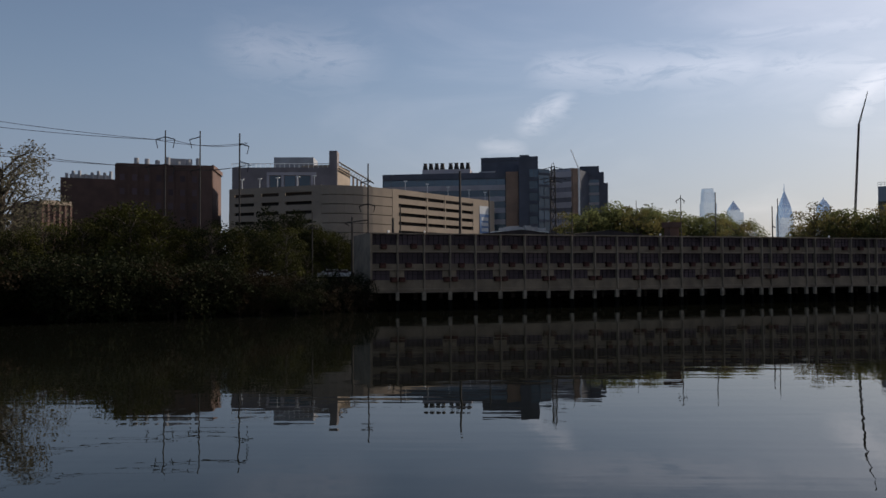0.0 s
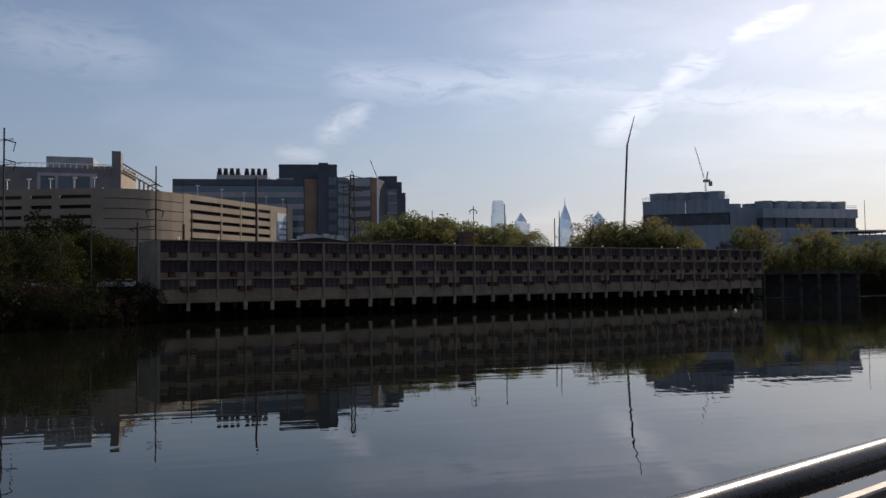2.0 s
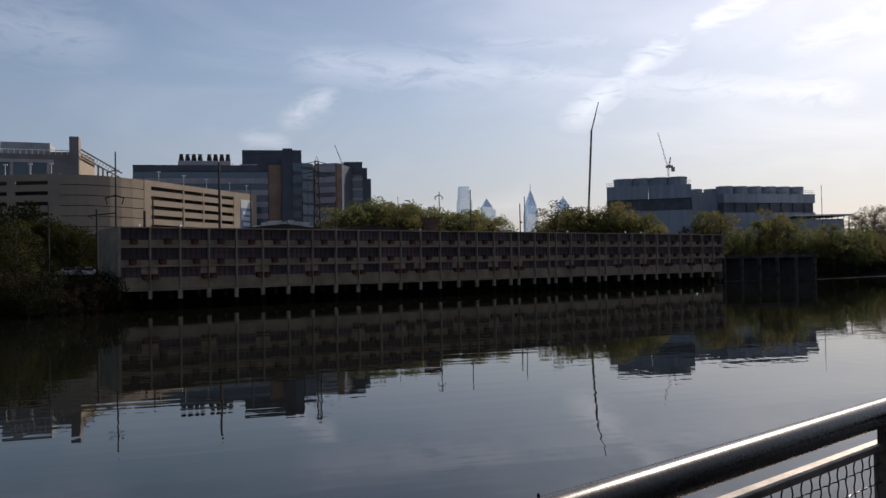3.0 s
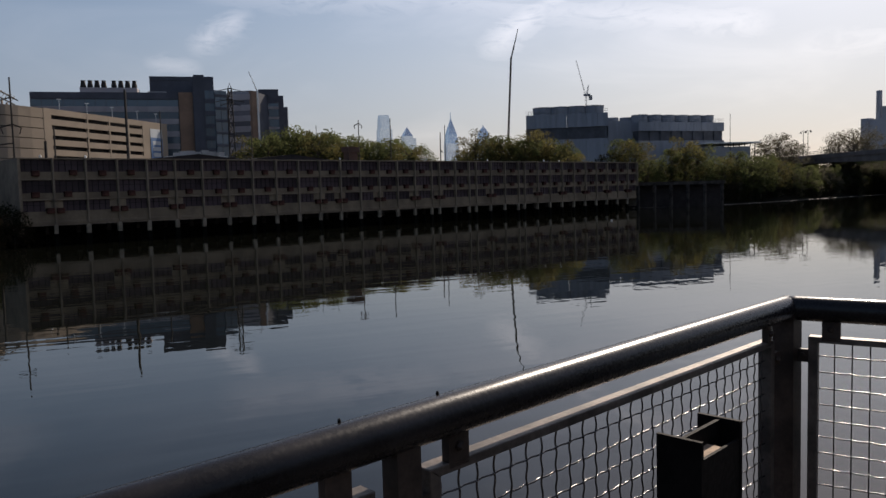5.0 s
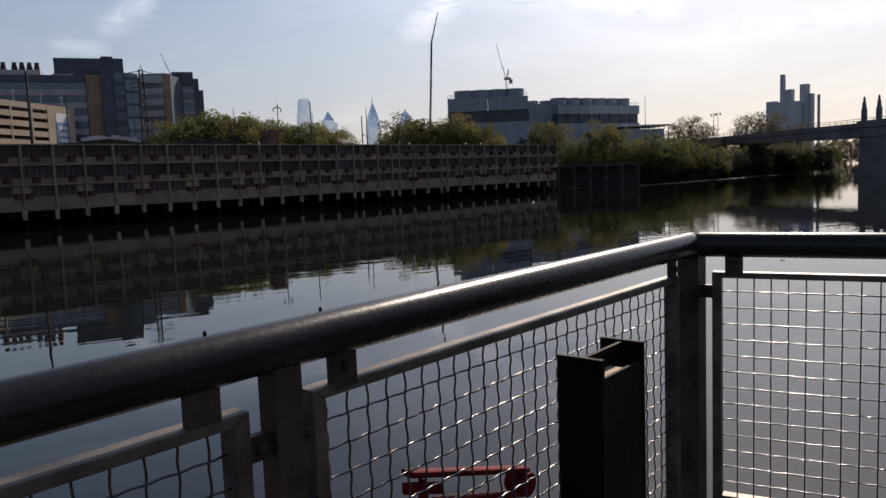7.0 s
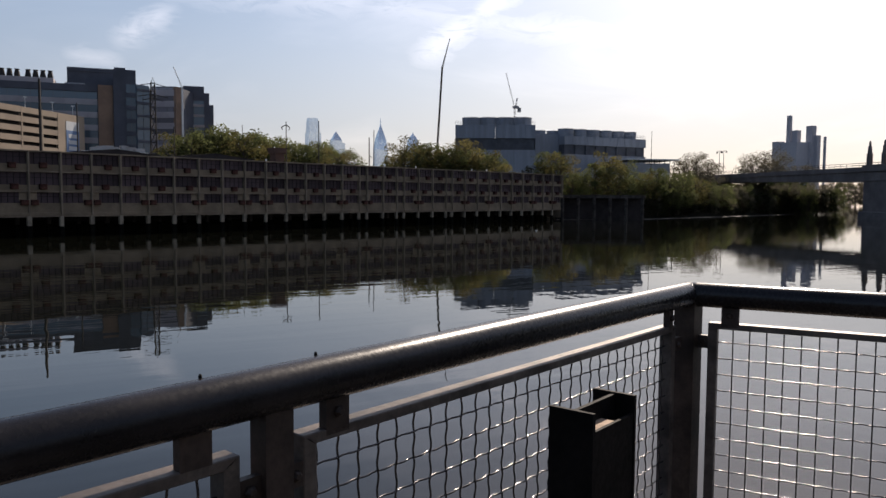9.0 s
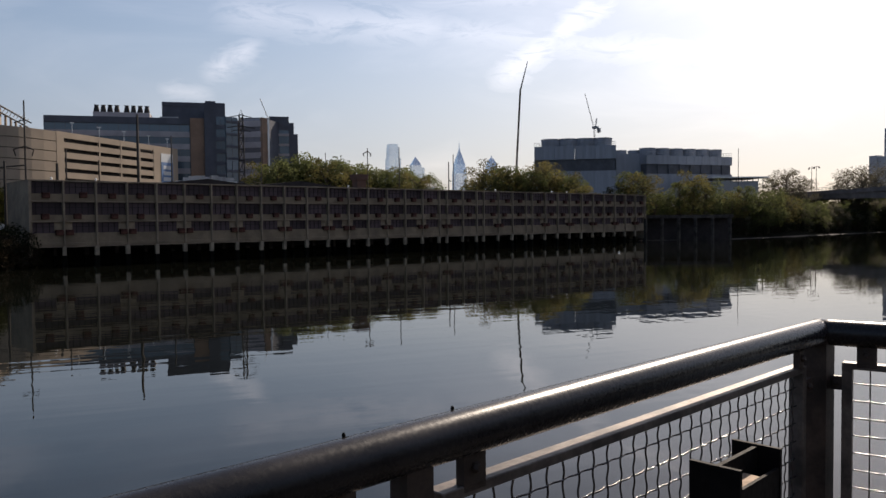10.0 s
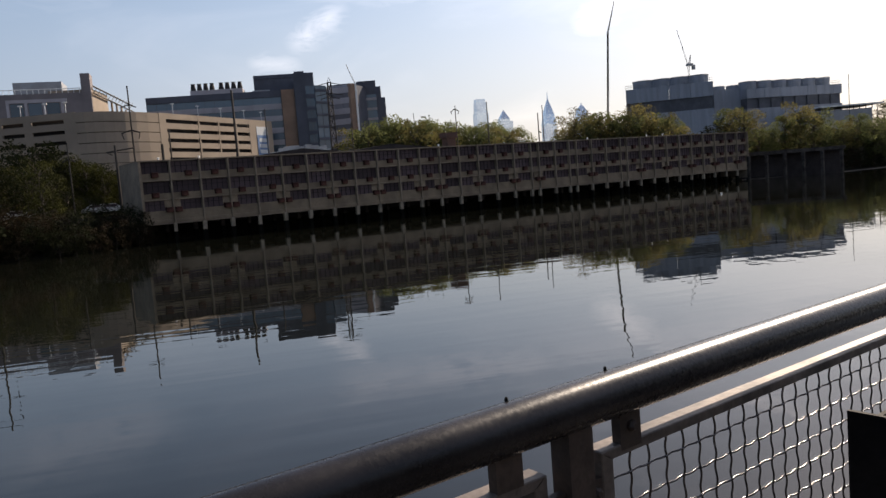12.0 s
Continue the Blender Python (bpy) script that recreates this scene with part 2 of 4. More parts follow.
STEEL = material("worn_steel_pipe", (0.011, 0.010, 0.012), 0.27, metal=0.1, scale=5.0, grain=90.0, vary=0.3, bump=0.02, spec=0.31, tint=(0.018, 0.016, 0.017))
FLAT_STEEL = material("weathered_steel_bar", (0.034, 0.022, 0.017), 0.55, metal=0.1, scale=8.0, grain=90.0, vary=0.45, bump=0.06, spec=0.4, tint=(0.058, 0.039, 0.031))
WIRE = material("galvanised_wire", (0.10, 0.094, 0.096), 0.21, metal=0.85, scale=6.0, grain=60.0, vary=0.25, bump=0.05)
PANEL_STEEL = material("worn_frame_bar", (0.080, 0.062, 0.053), 0.56, metal=0.5, scale=8.0, grain=80.0, vary=0.5, bump=0.05, spec=1.0, tint=(0.125, 0.10, 0.085))
BLACK_STEEL = material("black_painted_steel", (0.006, 0.0055, 0.0055), 0.7, metal=0.0, scale=6.0, grain=60.0, vary=0.5, bump=0.1, tint=(0.009, 0.007, 0.0065), spec=0.1)
RUSTY_PLATE = material("sunlit_rusty_plate", (0.36, 0.25, 0.17), 0.8, scale=20.0, grain=90.0, vary=0.4)
RED_PAINT = material("chipped_red_paint", (0.12, 0.007, 0.009), 0.75, scale=10.0, grain=60.0, vary=0.5, spec=0.15)
DECK = material("grey_deck_board", (0.075, 0.066, 0.058), 0.9, scale=2.0, grain=20.0, vary=0.3, stretch=(1, 8, 1))
CAR_WHITE = material("white_car_paint", (0.6, 0.6, 0.6), 0.3, scale=1.0, vary=0.05, bump=0.0)
RUBBER = material("black_rubber", (0.015, 0.015, 0.015), 0.8)


# ---- mesh helpers ----
def polar(bearing_deg, distance):
    """Plan position at a bearing (clockwise from +y) and distance from the origin."""
    return Vector((distance * math.sin(radians(bearing_deg)), distance * math.cos(radians(bearing_deg)), 0.0))


def finish(bm, name, mat, smooth=False):
    me = bpy.data.meshes.new(name)
    bmesh.ops.recalc_face_normals(bm, faces=bm.faces)
    bm.to_mesh(me)
    bm.free()
    me.materials.append(mat)
    if smooth:
        for p in me.polygons:
            p.use_smooth = len(p.vertices) == 4
    return me


def part(name, bm, mat, parent, label="", smooth=False):
    ob = new(name, bm if isinstance(bm, bpy.types.Mesh) else finish(bm, name, mat, smooth))
    ob.parent = parent
    return tagged(ob, label)


def thing(name, at, label, category, group="", kind=""):
    ob = new(name)
    ob.location = at
    ob.empty_display_size = 0.2
    return tagged(ob, label, category, group, kind)


def hull(bm, ring, z0, z1, bevel=0.0):
    """An upright prism over a ring of plan points."""
    low = [bm.verts.new((p[0], p[1], z0)) for p in ring]
    top = [bm.verts.new((p[0], p[1], z1)) for p in ring]
    n = len(ring)
    faces = [bm.faces.new(low[::-1]), bm.faces.new(top)]
    for i in range(n):
        faces.append(bm.faces.new((low[i], low[(i + 1) % n], top[(i + 1) % n], top[i])))
    if bevel:
        edges = list({e for f in faces for e in f.edges})
        bmesh.ops.bevel(bm, geom=edges, offset=bevel, segments=1, affect="EDGES", profile=0.5)
    return bm


def slab(bm, p, u, length, depth, z0, z1, bevel=0.0):
    """A box from p along u by length, and to the left of u by depth."""
    u = Vector((u[0], u[1])).normalized()
    v = Vector((-u.y, u.x))
    a = Vector((p[0], p[1]))
    return hull(bm, [a, a + u * length, a + u * length + v * depth, a + v * depth], z0, z1, bevel)


def tube(bm, pts, radius, sides=8, caps=True):
    """A round bar along points; radius may be a list."""
    rings = []
    for i, p in enumerate(pts):
        p = Vector(p)
        d = Vector(pts[min(i + 1, len(pts) - 1)]) - Vector(pts[max(i - 1, 0)])
        d.normalize()
        a = d.cross(Vector((0, 0, 1)) if abs(d.z) < 0.9 else Vector((1, 0, 0))).normalized()
        b = d.cross(a)
        r = radius[i] if isinstance(radius, (list, tuple)) else radius
        rings.append([bm.verts.new(p + (a * math.cos(k * 2 * math.pi / sides) + b * math.sin(k * 2 * math.pi / sides)) * r) for k in range(sides)])
    for r0, r1 in zip(rings, rings[1:]):
        for k in range(sides):
            bm.faces.new((r0[k], r0[(k + 1) % sides], r1[(k + 1) % sides], r1[k]))
    if caps:
        bm.faces.new(rings[0][::-1]), bm.faces.new(rings[-1])
    return bm


def B():
    return bmesh.new()


# ---- ground and water ----
SHORE = Vector((-13.3, 108.2, 0))                     # foot of the riverside building
ALONG = Vector((0.942, 0.335, 0)).normalized()        # along its front
AWAY = Vector((-0.335, 0.942, 0)).normalized()        # from the river inland


def far_bank(x, y):
    """Metres inland of the far shoreline."""
    p = Vector((x, y, 0)) - SHORE
    s, d = p.dot(ALONG), p.dot(AWAY)
    edge = 5.0
    if s < 0:
        edge = -7.0 + 12.0 * max(0.0, min(1.0, 1 + s / 14.0)) ** 2
    if s > 134:
        edge = 5.0 - 12.5 * min(1.0, (s - 134) / 22.0)
    if s > 330:
        edge += (s - 330) * 1.6
    return d - edge


def ground_height(x, y):
    wob = noise.noise(Vector((x * 0.05, y * 0.05, 0.3)))
    d = far_bank(x, y) + wob * 1.5
    near = -10.0 - y + 0.1 * x + wob
    h = max(min(1.0, d / 9.0), min(1.0, near / 6.0))
    k = max(-1.0, h)
    rise = 4.2 * (k if k > 0 else k * 0.6)
    return rise + (wob * 0.3 if k > 0 else 0)


def graded(lo, hi, fine_lo, fine_hi, step):
    vals, v = [], fine_lo
    while v <= fine_hi:
        vals.append(v)
        v += step
    g, s = fine_hi, step
    while g < hi:
        s *= 1.35
        g += s
        vals.append(g)
    g, s = fine_lo, step
    while g > lo:
        s *= 1.35
        g -= s
        vals.insert(0, g)
    return vals


def build_ground():
    xs, ys = graded(-4500, 4500, -90, 330, 6.0), graded(-1500, 4800, -30, 330, 5.0)
    verts = [(x, y, ground_height(x, y)) for y in ys for x in xs]
    n = len(xs)
    faces = [(j * n + i, j * n + i + 1, (j + 1) * n + i + 1, (j + 1) * n + i) for j in range(len(ys) - 1) for i in range(n - 1)]
    me = bpy.data.meshes.new("ground")
    me.from_pydata(verts, [], faces)
    me.materials.append(EARTH)
    tagged(new("ground", me), "dark weedy soil of the river banks", "ground", kind="structure")
    bm = B()
    vs = [bm.verts.new(p) for p in ((-3000, -60, 0), (3000, -60, 0), (3000, 3000, 0), (-3000, 3000, 0))]
    bm.faces.new(vs)
    tagged(new("water", finish(bm, "water", WATER)), "calm dark river water with faint ripples", "river", kind="structure")


build_ground()


# ---- the long building on piles ----
BAYS = [4.0] * 17 + [1.9] + [4.0, 3.6] + [1.9] + [4.0] * 3 + [1.85] + [4.0] * 10
LEVELS = ((2.62, 4.25, 5.65), (5.65, 6.6, 8.25), (8.25, 9.3, 10.85))   # slab, sill, head of each storey
TOP = 11.05


def build_riverside():
    home = thing("riverside_building", SHORE, "long three-storey concrete building standing on piles over the river", "building")
    inv = Matrix.Translation(-SHORE)
    edges = [0.0]
    for b in BAYS:
        edges.append(edges[-1] + b)
    total = edges[-1]

    def at(s, d):
        p = ALONG * s + AWAY * d
        return Vector((p.x, p.y, 0))

    def bar(bm, s0, s1, d0, d1, z0, z1, bevel=0.0):
        return hull(bm, [at(s0, d0), at(s1, d0), at(s1, d1), at(s0, d1)], z0, z1, bevel)

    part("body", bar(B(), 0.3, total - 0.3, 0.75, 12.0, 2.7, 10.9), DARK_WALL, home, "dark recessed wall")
    part("end_wall", bar(B(), -0.05, 0.28, 0.02, 12.0, 0.6, TOP), CONCRETE, home, "plain grey concrete end wall")
    part("end_wall", bar(B(), total - 0.28, total + 0.05, 0.02, 12.0, 0.6, TOP), CONCRETE, home, "plain grey concrete end wall")
    part("floor_slab", bar(B(), 0, total, 0.1, 12.0, 2.4, 2.62), CONCRETE, home)
    part("roof_slab", bar(B(), -0.1, total + 0.1, 0.03, 12.1, 10.88, TOP + 0.02), CONCRETE, home, "thin flat concrete roof edge")
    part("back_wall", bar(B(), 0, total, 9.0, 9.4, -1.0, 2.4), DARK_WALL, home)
    for k, (z0, z1, z2) in enumerate(LEVELS):
        for i, b in enumerate(BAYS):
            s0, s1 = edges[i] + 0.1, edges[i + 1] - 0.1
            part("spandrel", bar(B(), s0, s1, 0.12, 0.74, z0, z1), PALE_WALL, home)
            pane = part("window", bar(B(), s0, s1, 0.55, 0.6, z1, z2), WINDOW, home)
            fr = B()
            cells = max(2, round(b / 0.8))
            for c in range(cells + 1):
                x = s0 + (s1 - s0) * c / cells
                bar(fr, x - 0.03, x + 0.03, 0.47, 0.548, z1, z2)
            bar(fr, s0, s1, 0.46, 0.546, (z1 + z2) / 2 + 0.1, (z1 + z2) / 2 + 0.16)
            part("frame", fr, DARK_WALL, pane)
        part("ledge", bar(B(), 0, total, 0.05, 0.3, z0 - 0.02, z0 + 0.16, 0.02), CONCRETE, home)
    part("beam", bar(B(), 0, total, 0.0, 0.5, 2.58, 3.0, 0.03), PALE_WALL, home)
    rnd = random.Random(4)
    box = bar(B(), -0.46, 0.46, -0.35, 0.3, 0, 0.70, 0.04)
    bar(box, -0.39, 0.39, -0.38, -0.352, 0.09, 0.61)
    box = finish(box, "air_conditioner", RUST_BOX)
    for i, b in enumerate(BAYS):
        mid = (edges[i] + edges[i + 1]) / 2
        if b < 3:
            continue
        for k in (1, 2):
            u = part("air_conditioner", box, RUST_BOX, home)
            u.location = at(mid + rnd.uniform(-0.45, 0.45), 0) + Vector((0, 0, LEVELS[k][1] - 0.52 + rnd.uniform(-0.06, 0.06)))
        if i % 2 == (1 if i < 12 else 0):
            for side in (-1, 1):
                s = edges[i] + side * 0.6
                part("curtain", bar(B(), s - 0.48, s + 0.48, 0.44, 0.458, 4.5, 5.62), CURTAIN, home, "faded pale curtain")
                u = part("air_conditioner", box, RUST_BOX, home)
                u.location = at(s, 0) + Vector((0, 0, 3.98))
    for i, s in enumerate(edges):
        part("column", bar(B(), s - 0.11, s + 0.11, -0.16, 0.5, 2.6, TOP - 0.05, 0.02), CONCRETE, home)
        for d in (0.0, 4.5):
            wide = 0.24 + rnd.uniform(-0.04, 0.05)
            p = hull(B(), [at(s - wide, d), at(s + wide, d), at(s + wide, d + 0.5), at(s - wide, d + 0.5)], -1.2, 2.5, 0.03)
            post = part("support_post", p, WOOD_PILE if d == 0 else OLD_TIMBER_SHADE, home, "stained concrete post" if d == 0 else "inner post, its dark colour standing for shade")
            wet = hull(B(), [at(s - wide - 0.02, d - 0.02), at(s + wide + 0.02, d - 0.02), at(s + wide + 0.02, d + 0.52), at(s - wide - 0.02, d + 0.52)], -1.2, 1.25 + rnd.uniform(-0.12, 0.12), 0.03)
            part("tide_crust", wet, TIDE, post, "black wet tide crust")
    for s0, s1, rise in ((16.5, 31.0, 0.75), (31.2, 47.0, 0.85)):
        bm = B()
        ring = [(s0, TOP), (s1, TOP), ((s0 + s1) / 2, TOP + rise)]
        f = [[bm.verts.new(at(s, d) + Vector((0, 0, z))) for s, z in ring] for d in (0.4, 11.5)]
        bm.faces.new(f[0]), bm.faces.new(f[1][::-1])
        for a in range(3):
            bm.faces.new((f[0][a], f[0][(a + 1) % 3], f[1][(a + 1) % 3], f[1][a]))
        part("roof", bm, DARK_WALL, home, "shallow dark gabled roof")
    for s in (3.0, 8.5, 22.0, 36.0, 49.0, 84.0, 101.0, 106.0):
        part("roof_vent", tube(B(), [at(s, 1.5) + Vector((0, 0, TOP)), at(s, 1.5) + Vector((0, 0, TOP + 0.35)), at(s, 1.5) + Vector((0, 0, TOP + 0.45))], [0.1, 0.17, 0.08]), WHITE_PAINT, home, "white mushroom roof vent")
    chim = bar(B(), 51.2, 53.0, 2.0, 3.6, TOP, TOP + 1.9)
    bar(chim, 50.9, 53.3, 1.8, 3.8, TOP + 1.5, TOP + 2.4)
    part("chimney", chim, BRICK, home, "squat brown brick chimney with a dark cap")
    return home


build_riverside()


# ---- blocks of the city behind ----
def front(a, b):
    """Direction and length of a front seen from the river, with the inland side on its left."""
    d = b - a
    return d.normalized(), d.length


def building(name, label, category, at):
    return thing(name, at, label, category)


def local(home, p):
    return p - home.location


def build_garage():
    z1, n = 28.4, 9
    p1, p2, ctrl = polar(-10.6, 203), polar(-5.3, 211), polar(-8.45, 198.8)
    arc = [p1 * (1 - t) ** 2 + ctrl * 2 * t * (1 - t) + p2 * t ** 2 for t in [k / 8.0 for k in range(9)]]
    pts = [polar(-17.2, 219)] + arc + [polar(2.37, 252)]
    home = building("parking_garage", "tan precast concrete parking garage with open deck slots", "garage", Vector((pts[3].x, pts[3].y, 0)))
    ring = [local(home, p) for p in pts] + [local(home, polar(1.5, 300)), local(home, polar(-17.2, 290))]
    inner = [Vector((p.x * 0.985, p.y, 0)) + Vector((0, 1.4, 0)) for p in ring[:11]] + ring[11:]
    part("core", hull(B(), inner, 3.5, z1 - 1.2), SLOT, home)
    h = 2.5

    def wall(i, j, z0, z2, s0=0.0, s1=1.0, thick=0.5, mat=TAN, name="wall_panel"):
        a, b = ring[i], ring[j]
        u, ln = front(a, b)
        return part(name, slab(B(), a + u * ln * s0, u, ln * (s1 - s0), thick, z0, z2), mat, home)

    # rounded corner: solid bands with recessed joints
    for i in range(1, 9):
        for k in range(n):
            wall(i, i + 1, 5.9 + k * h, 5.9 + (k + 1) * h - 0.17, thick=0.6)
    # long wing: spandrels with slots between, solid end bay
    for k in range(n):
        z = 5.9 + k * h                       # slot from z to z + 1, spandrel above it
        wall(9, 10, z + 1.0, z + h)
    for s0, s1 in ((0.0, 0.05), (0.30, 0.31), (0.47, 0.48), (0.63, 0.64), (0.76, 1.0)):
        a, b = ring[9], ring[10]
        u, ln = front(a, b)
        part("pier", slab(B(), a + u * ln * s0 - Vector((u.y, -u.x, 0)) * -0.05, u, ln * (s1 - s0), 0.6, 4.0, z1 - 0.05), TAN, home)
    # near wing, mostly solid with short slots
    for k in range(n):
        z = 5.9 + k * h
        wall(0, 1, z + 0.9, z + h)
        for s0, s1 in ((0.0, 0.06), (0.28, 0.36), (0.55, 0.62), (0.9, 1.0)):
            wall(0, 1, z, z + 0.89, s0, s1, 0.45)
    a, b = ring[9], ring[10]
    u, ln = front(a, b)
    out = Vector((u.y, -u.x, 0))
    sign = thing("garage_sign", home.location + a + u * ln * 0.83 + out * 0.12, "blue and white banner sign on the garage wall", "sign")
    part("panel", slab(B(), Vector((0, 0, 0)), u, ln * 0.115, 0.1, 17.4, 26.4), SIGN_WHITE, sign)
    part("blue_field", slab(B(), out * 0.04, u, ln * 0.115, 0.05, 17.6, 23.8), SIGN_BLUE, sign)
    for q in range(3):
        part("bar", slab(B(), out * 0.08 + u * ln * 0.02, u, ln * 0.075, 0.05, 18.2 + q * 1.75, 19.3 + q * 1.75), SIGN_WHITE, sign)
    for s in (0.1, 0.3, 0.5, 0.72, 0.9):
        for (i, j) in ((0, 1), (9, 10)):
            a, b = ring[i], ring[j]
            p = home.location + a + (b - a) * s + Vector((0, 4, z1 - 1.4))
            lamp = thing("roof_lamp", p, "slender pole lamp on the garage roof", "lamp", "garage roof lamps")
            part("post", tube(B(), [(0, 0, 0), (0, 0, 4.4)], 0.1, 6), WHITE_PAINT, lamp)
            part("head", slab(B(), Vector((-0.5, -0.2, 0)), (1, 0), 1.0, 0.4, 4.3, 4.55), WHITE_PAINT, lamp)


build_garage()


def plain_block(name, label, az0, d0, az1, d1, depth, z0, z1, mat):
    a, b = polar(az0, d0), polar(az1, d1)
    home = building(name, label, "building", a)
    u, ln = front(a, b)
    part("body", slab(B(), Vector((0, 0, 0)), u, ln, depth, z0, z1), mat, home)
    return home, u, ln, Vector((u.y, -u.x, 0))


def banded(home, u, ln, out, s0, s1, z0, z1, storey, band=BAND, glass=NAVY_GLASS, off=0.0, ratio=0.45, mull=3.0):
    """Storeys of glazing strips between projecting spandrel bands."""
    z = z0
    while z < z1 - 0.5:
        top = min(z + storey, z1)
        part("spandrel", slab(B(), u * (ln * s0) + out * (0.35 + off), u, ln * (s1 - s0), 0.3, z, z + storey * ratio), band, home)
        win = part("window", slab(B(), u * (ln * s0) + out * (0.15 + off), u, ln * (s1 - s0), 0.1, z + storey * ratio, top), glass, home)
        count = max(2, int(ln * (s1 - s0) / mull))
        for c in range(count + 1):
            part("mullion", slab(B(), u * (ln * (s0 + (s1 - s0) * c / count) - 0.06) + out * (0.25 + off), u, 0.12, 0.09, z + storey * ratio, top), LOUVRE, win)
        z += storey


def build_city():
    # brick laboratory blocks upstream
    home, u, ln, out = plain_block("brick_building", "tall dark brown brick laboratory building with rooftop stacks", -24.77, 258, -18.4, 258, 35, 3, 39.8, BRICK)
    for c in range(9):
        part("pilaster", slab(B(), u * (ln * c / 8.0 - 0.3) + out * 0.35, u, 0.6, 0.33, 3, 39.4), BRICK, home)
    for c in range(8):
        for k in range(7):
            part("window", slab(B(), u * (ln * (c + 0.3) / 8.0) + out * 0.06, u, ln * 0.05, 0.05, 8 + k * 4.4, 10 + k * 4.4), WINDOW, home)
    rnd = random.Random(9)
    for c in range(7):
        s = 0.2 + 0.11 * c
        part("stack", tube(B(), [u * ln * s - out * 6 + Vector((0, 0, 39)), u * ln * s - out * 6 + Vector((0, 0, 42 + rnd.uniform(-0.3, 1.2)))], 0.75, 10), GREY_METAL, home, "grey metal roof stack")
    pent = slab(B(), u * ln * 0.5 - out * 9, u, ln * 0.3, 8, 39.5, 43.2)
    part("penthouse", pent, GREY_METAL, home)
    side, u2, ln2, out2 = plain_block("brick_wing", "brick wing beside the laboratory, sunlight put into its red-brown colour", -18.38, 257, -17.75, 276, 14, 3, 40.0, BRICK_LIT)
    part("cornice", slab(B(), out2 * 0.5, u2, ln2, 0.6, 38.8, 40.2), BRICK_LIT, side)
    far, u, ln, out = plain_block("far_brick_building", "dark brick building with a crowded mechanical roof", -28.2, 320, -24.6, 320, 30, 3, 41.5, BRICK)
    for c in range(8):
        part("stack", tube(B(), [u * ln * (0.1 + 0.11 * c) - out * 4 + Vector((0, 0, 41)), u * ln * (0.1 + 0.11 * c) - out * 4 + Vector((0, 0, 44.5 + rnd.uniform(-1, 1)))], 0.6, 8), GREY_METAL, far)
    part("plant_room", slab(B(), u * ln * 0.15 - out * 5, u, ln * 0.7, 8, 41, 43.5), GREY_METAL, far)
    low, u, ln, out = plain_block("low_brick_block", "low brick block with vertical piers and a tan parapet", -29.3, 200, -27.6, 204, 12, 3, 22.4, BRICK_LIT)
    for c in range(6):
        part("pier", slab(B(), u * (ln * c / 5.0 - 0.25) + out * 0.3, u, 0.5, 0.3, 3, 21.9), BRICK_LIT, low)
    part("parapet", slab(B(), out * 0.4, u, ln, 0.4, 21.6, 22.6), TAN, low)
    # medical building over the garage
    home, u, ln, out = plain_block("hospital_building", "purple-grey building with a corner stair tower", -17.0, 252, -9.4, 246, 22, 3, 38.9, MAUVE)
    part("penthouse", slab(B(), u * ln * 0.38 - out * 3, u, ln * 0.38, 10, 38.8, 42.6), GREY_METAL, home)
    part("stair_tower", slab(B(), u * (ln * 0.925) + out * 0.5, u, ln * 0.075, 6, 3, 44.2), MAUVE, home, "weathered square stair tower")
    rail = B()
    for s in range(22):
        tube(rail, [u * (ln * s / 22.0) + Vector((0, 0, 38.8)), u * (ln * s / 22.0) + Vector((0, 0, 40.1))], 0.08, 4)
    tube(rail, [u * 0.0 + Vector((0, 0, 40.1)), u * ln * 0.92 + Vector((0, 0, 40.1))], 0.1, 4)
    part("roof_rail", rail, WHITE_PAINT, home)
    part("window_surround", slab(B(), u * ln * 0.33 + out * 0.30, u, ln * 0.47, 0.25, 29.2, 30.3), TOWER_BAND, home)
    part("window_surround", slab(B(), u * ln * 0.33 + out * 0.30, u, ln * 0.47, 0.25, 36.4, 37.3), TOWER_BAND, home)
    for c in range(4):
        part("window_pier", slab(B(), u * ln * (0.33 + 0.14 * c) + out * 0.28, u, ln * 0.022, 0.22, 30.3, 36.4), TOWER_BAND, home)
    for c in range(3):
        part("window", slab(B(), u * (ln * (0.36 + 0.14 * c)) + out * 0.08, u, ln * 0.10, 0.07, 30.5, 36.2), NAVY_GLASS, home)
    wing, u, ln, out = plain_block("stepped_wing", "sunlit tan wing with an open roof truss", -9.38, 247, -7.0, 290, 14, 3, 34.5, TAN)
    part("upper_wall", slab(B(), Vector((0, 0, 0)), u, ln * 0.36, 12, 34.4, 39.9), TAN, wing)
    for c in range(3, 8):
        p = u * (ln * (c + 0.4) / 8.0)
        part("fin", slab(B(), p + out * 0.5, u, 0.8, 0.5, 33, 39.5 - 0.35 * c), TAN, wing)
    tr = B()
    tube(tr, [out * 0.6 + Vector((0, 0, 40.6)), u * ln + out * 0.6 + Vector((0, 0, 39.6))], 0.25, 6)
    tube(tr, [out * 0.6 + Vector((0, 0, 38.6)), u * ln + out * 0.6 + Vector((0, 0, 37.6))], 0.25, 6)
    for c in range(12):
        tube(tr, [u * ln * c / 12 + out * 0.6 + Vector((0, 0, 38.6)), u * ln * (c + 1) / 12 + out * 0.6 + Vector((0, 0, 40.5))], 0.12, 4)
    part("truss", tr, POLE, wing)
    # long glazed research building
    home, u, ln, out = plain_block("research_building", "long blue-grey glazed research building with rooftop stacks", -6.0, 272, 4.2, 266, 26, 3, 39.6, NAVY)
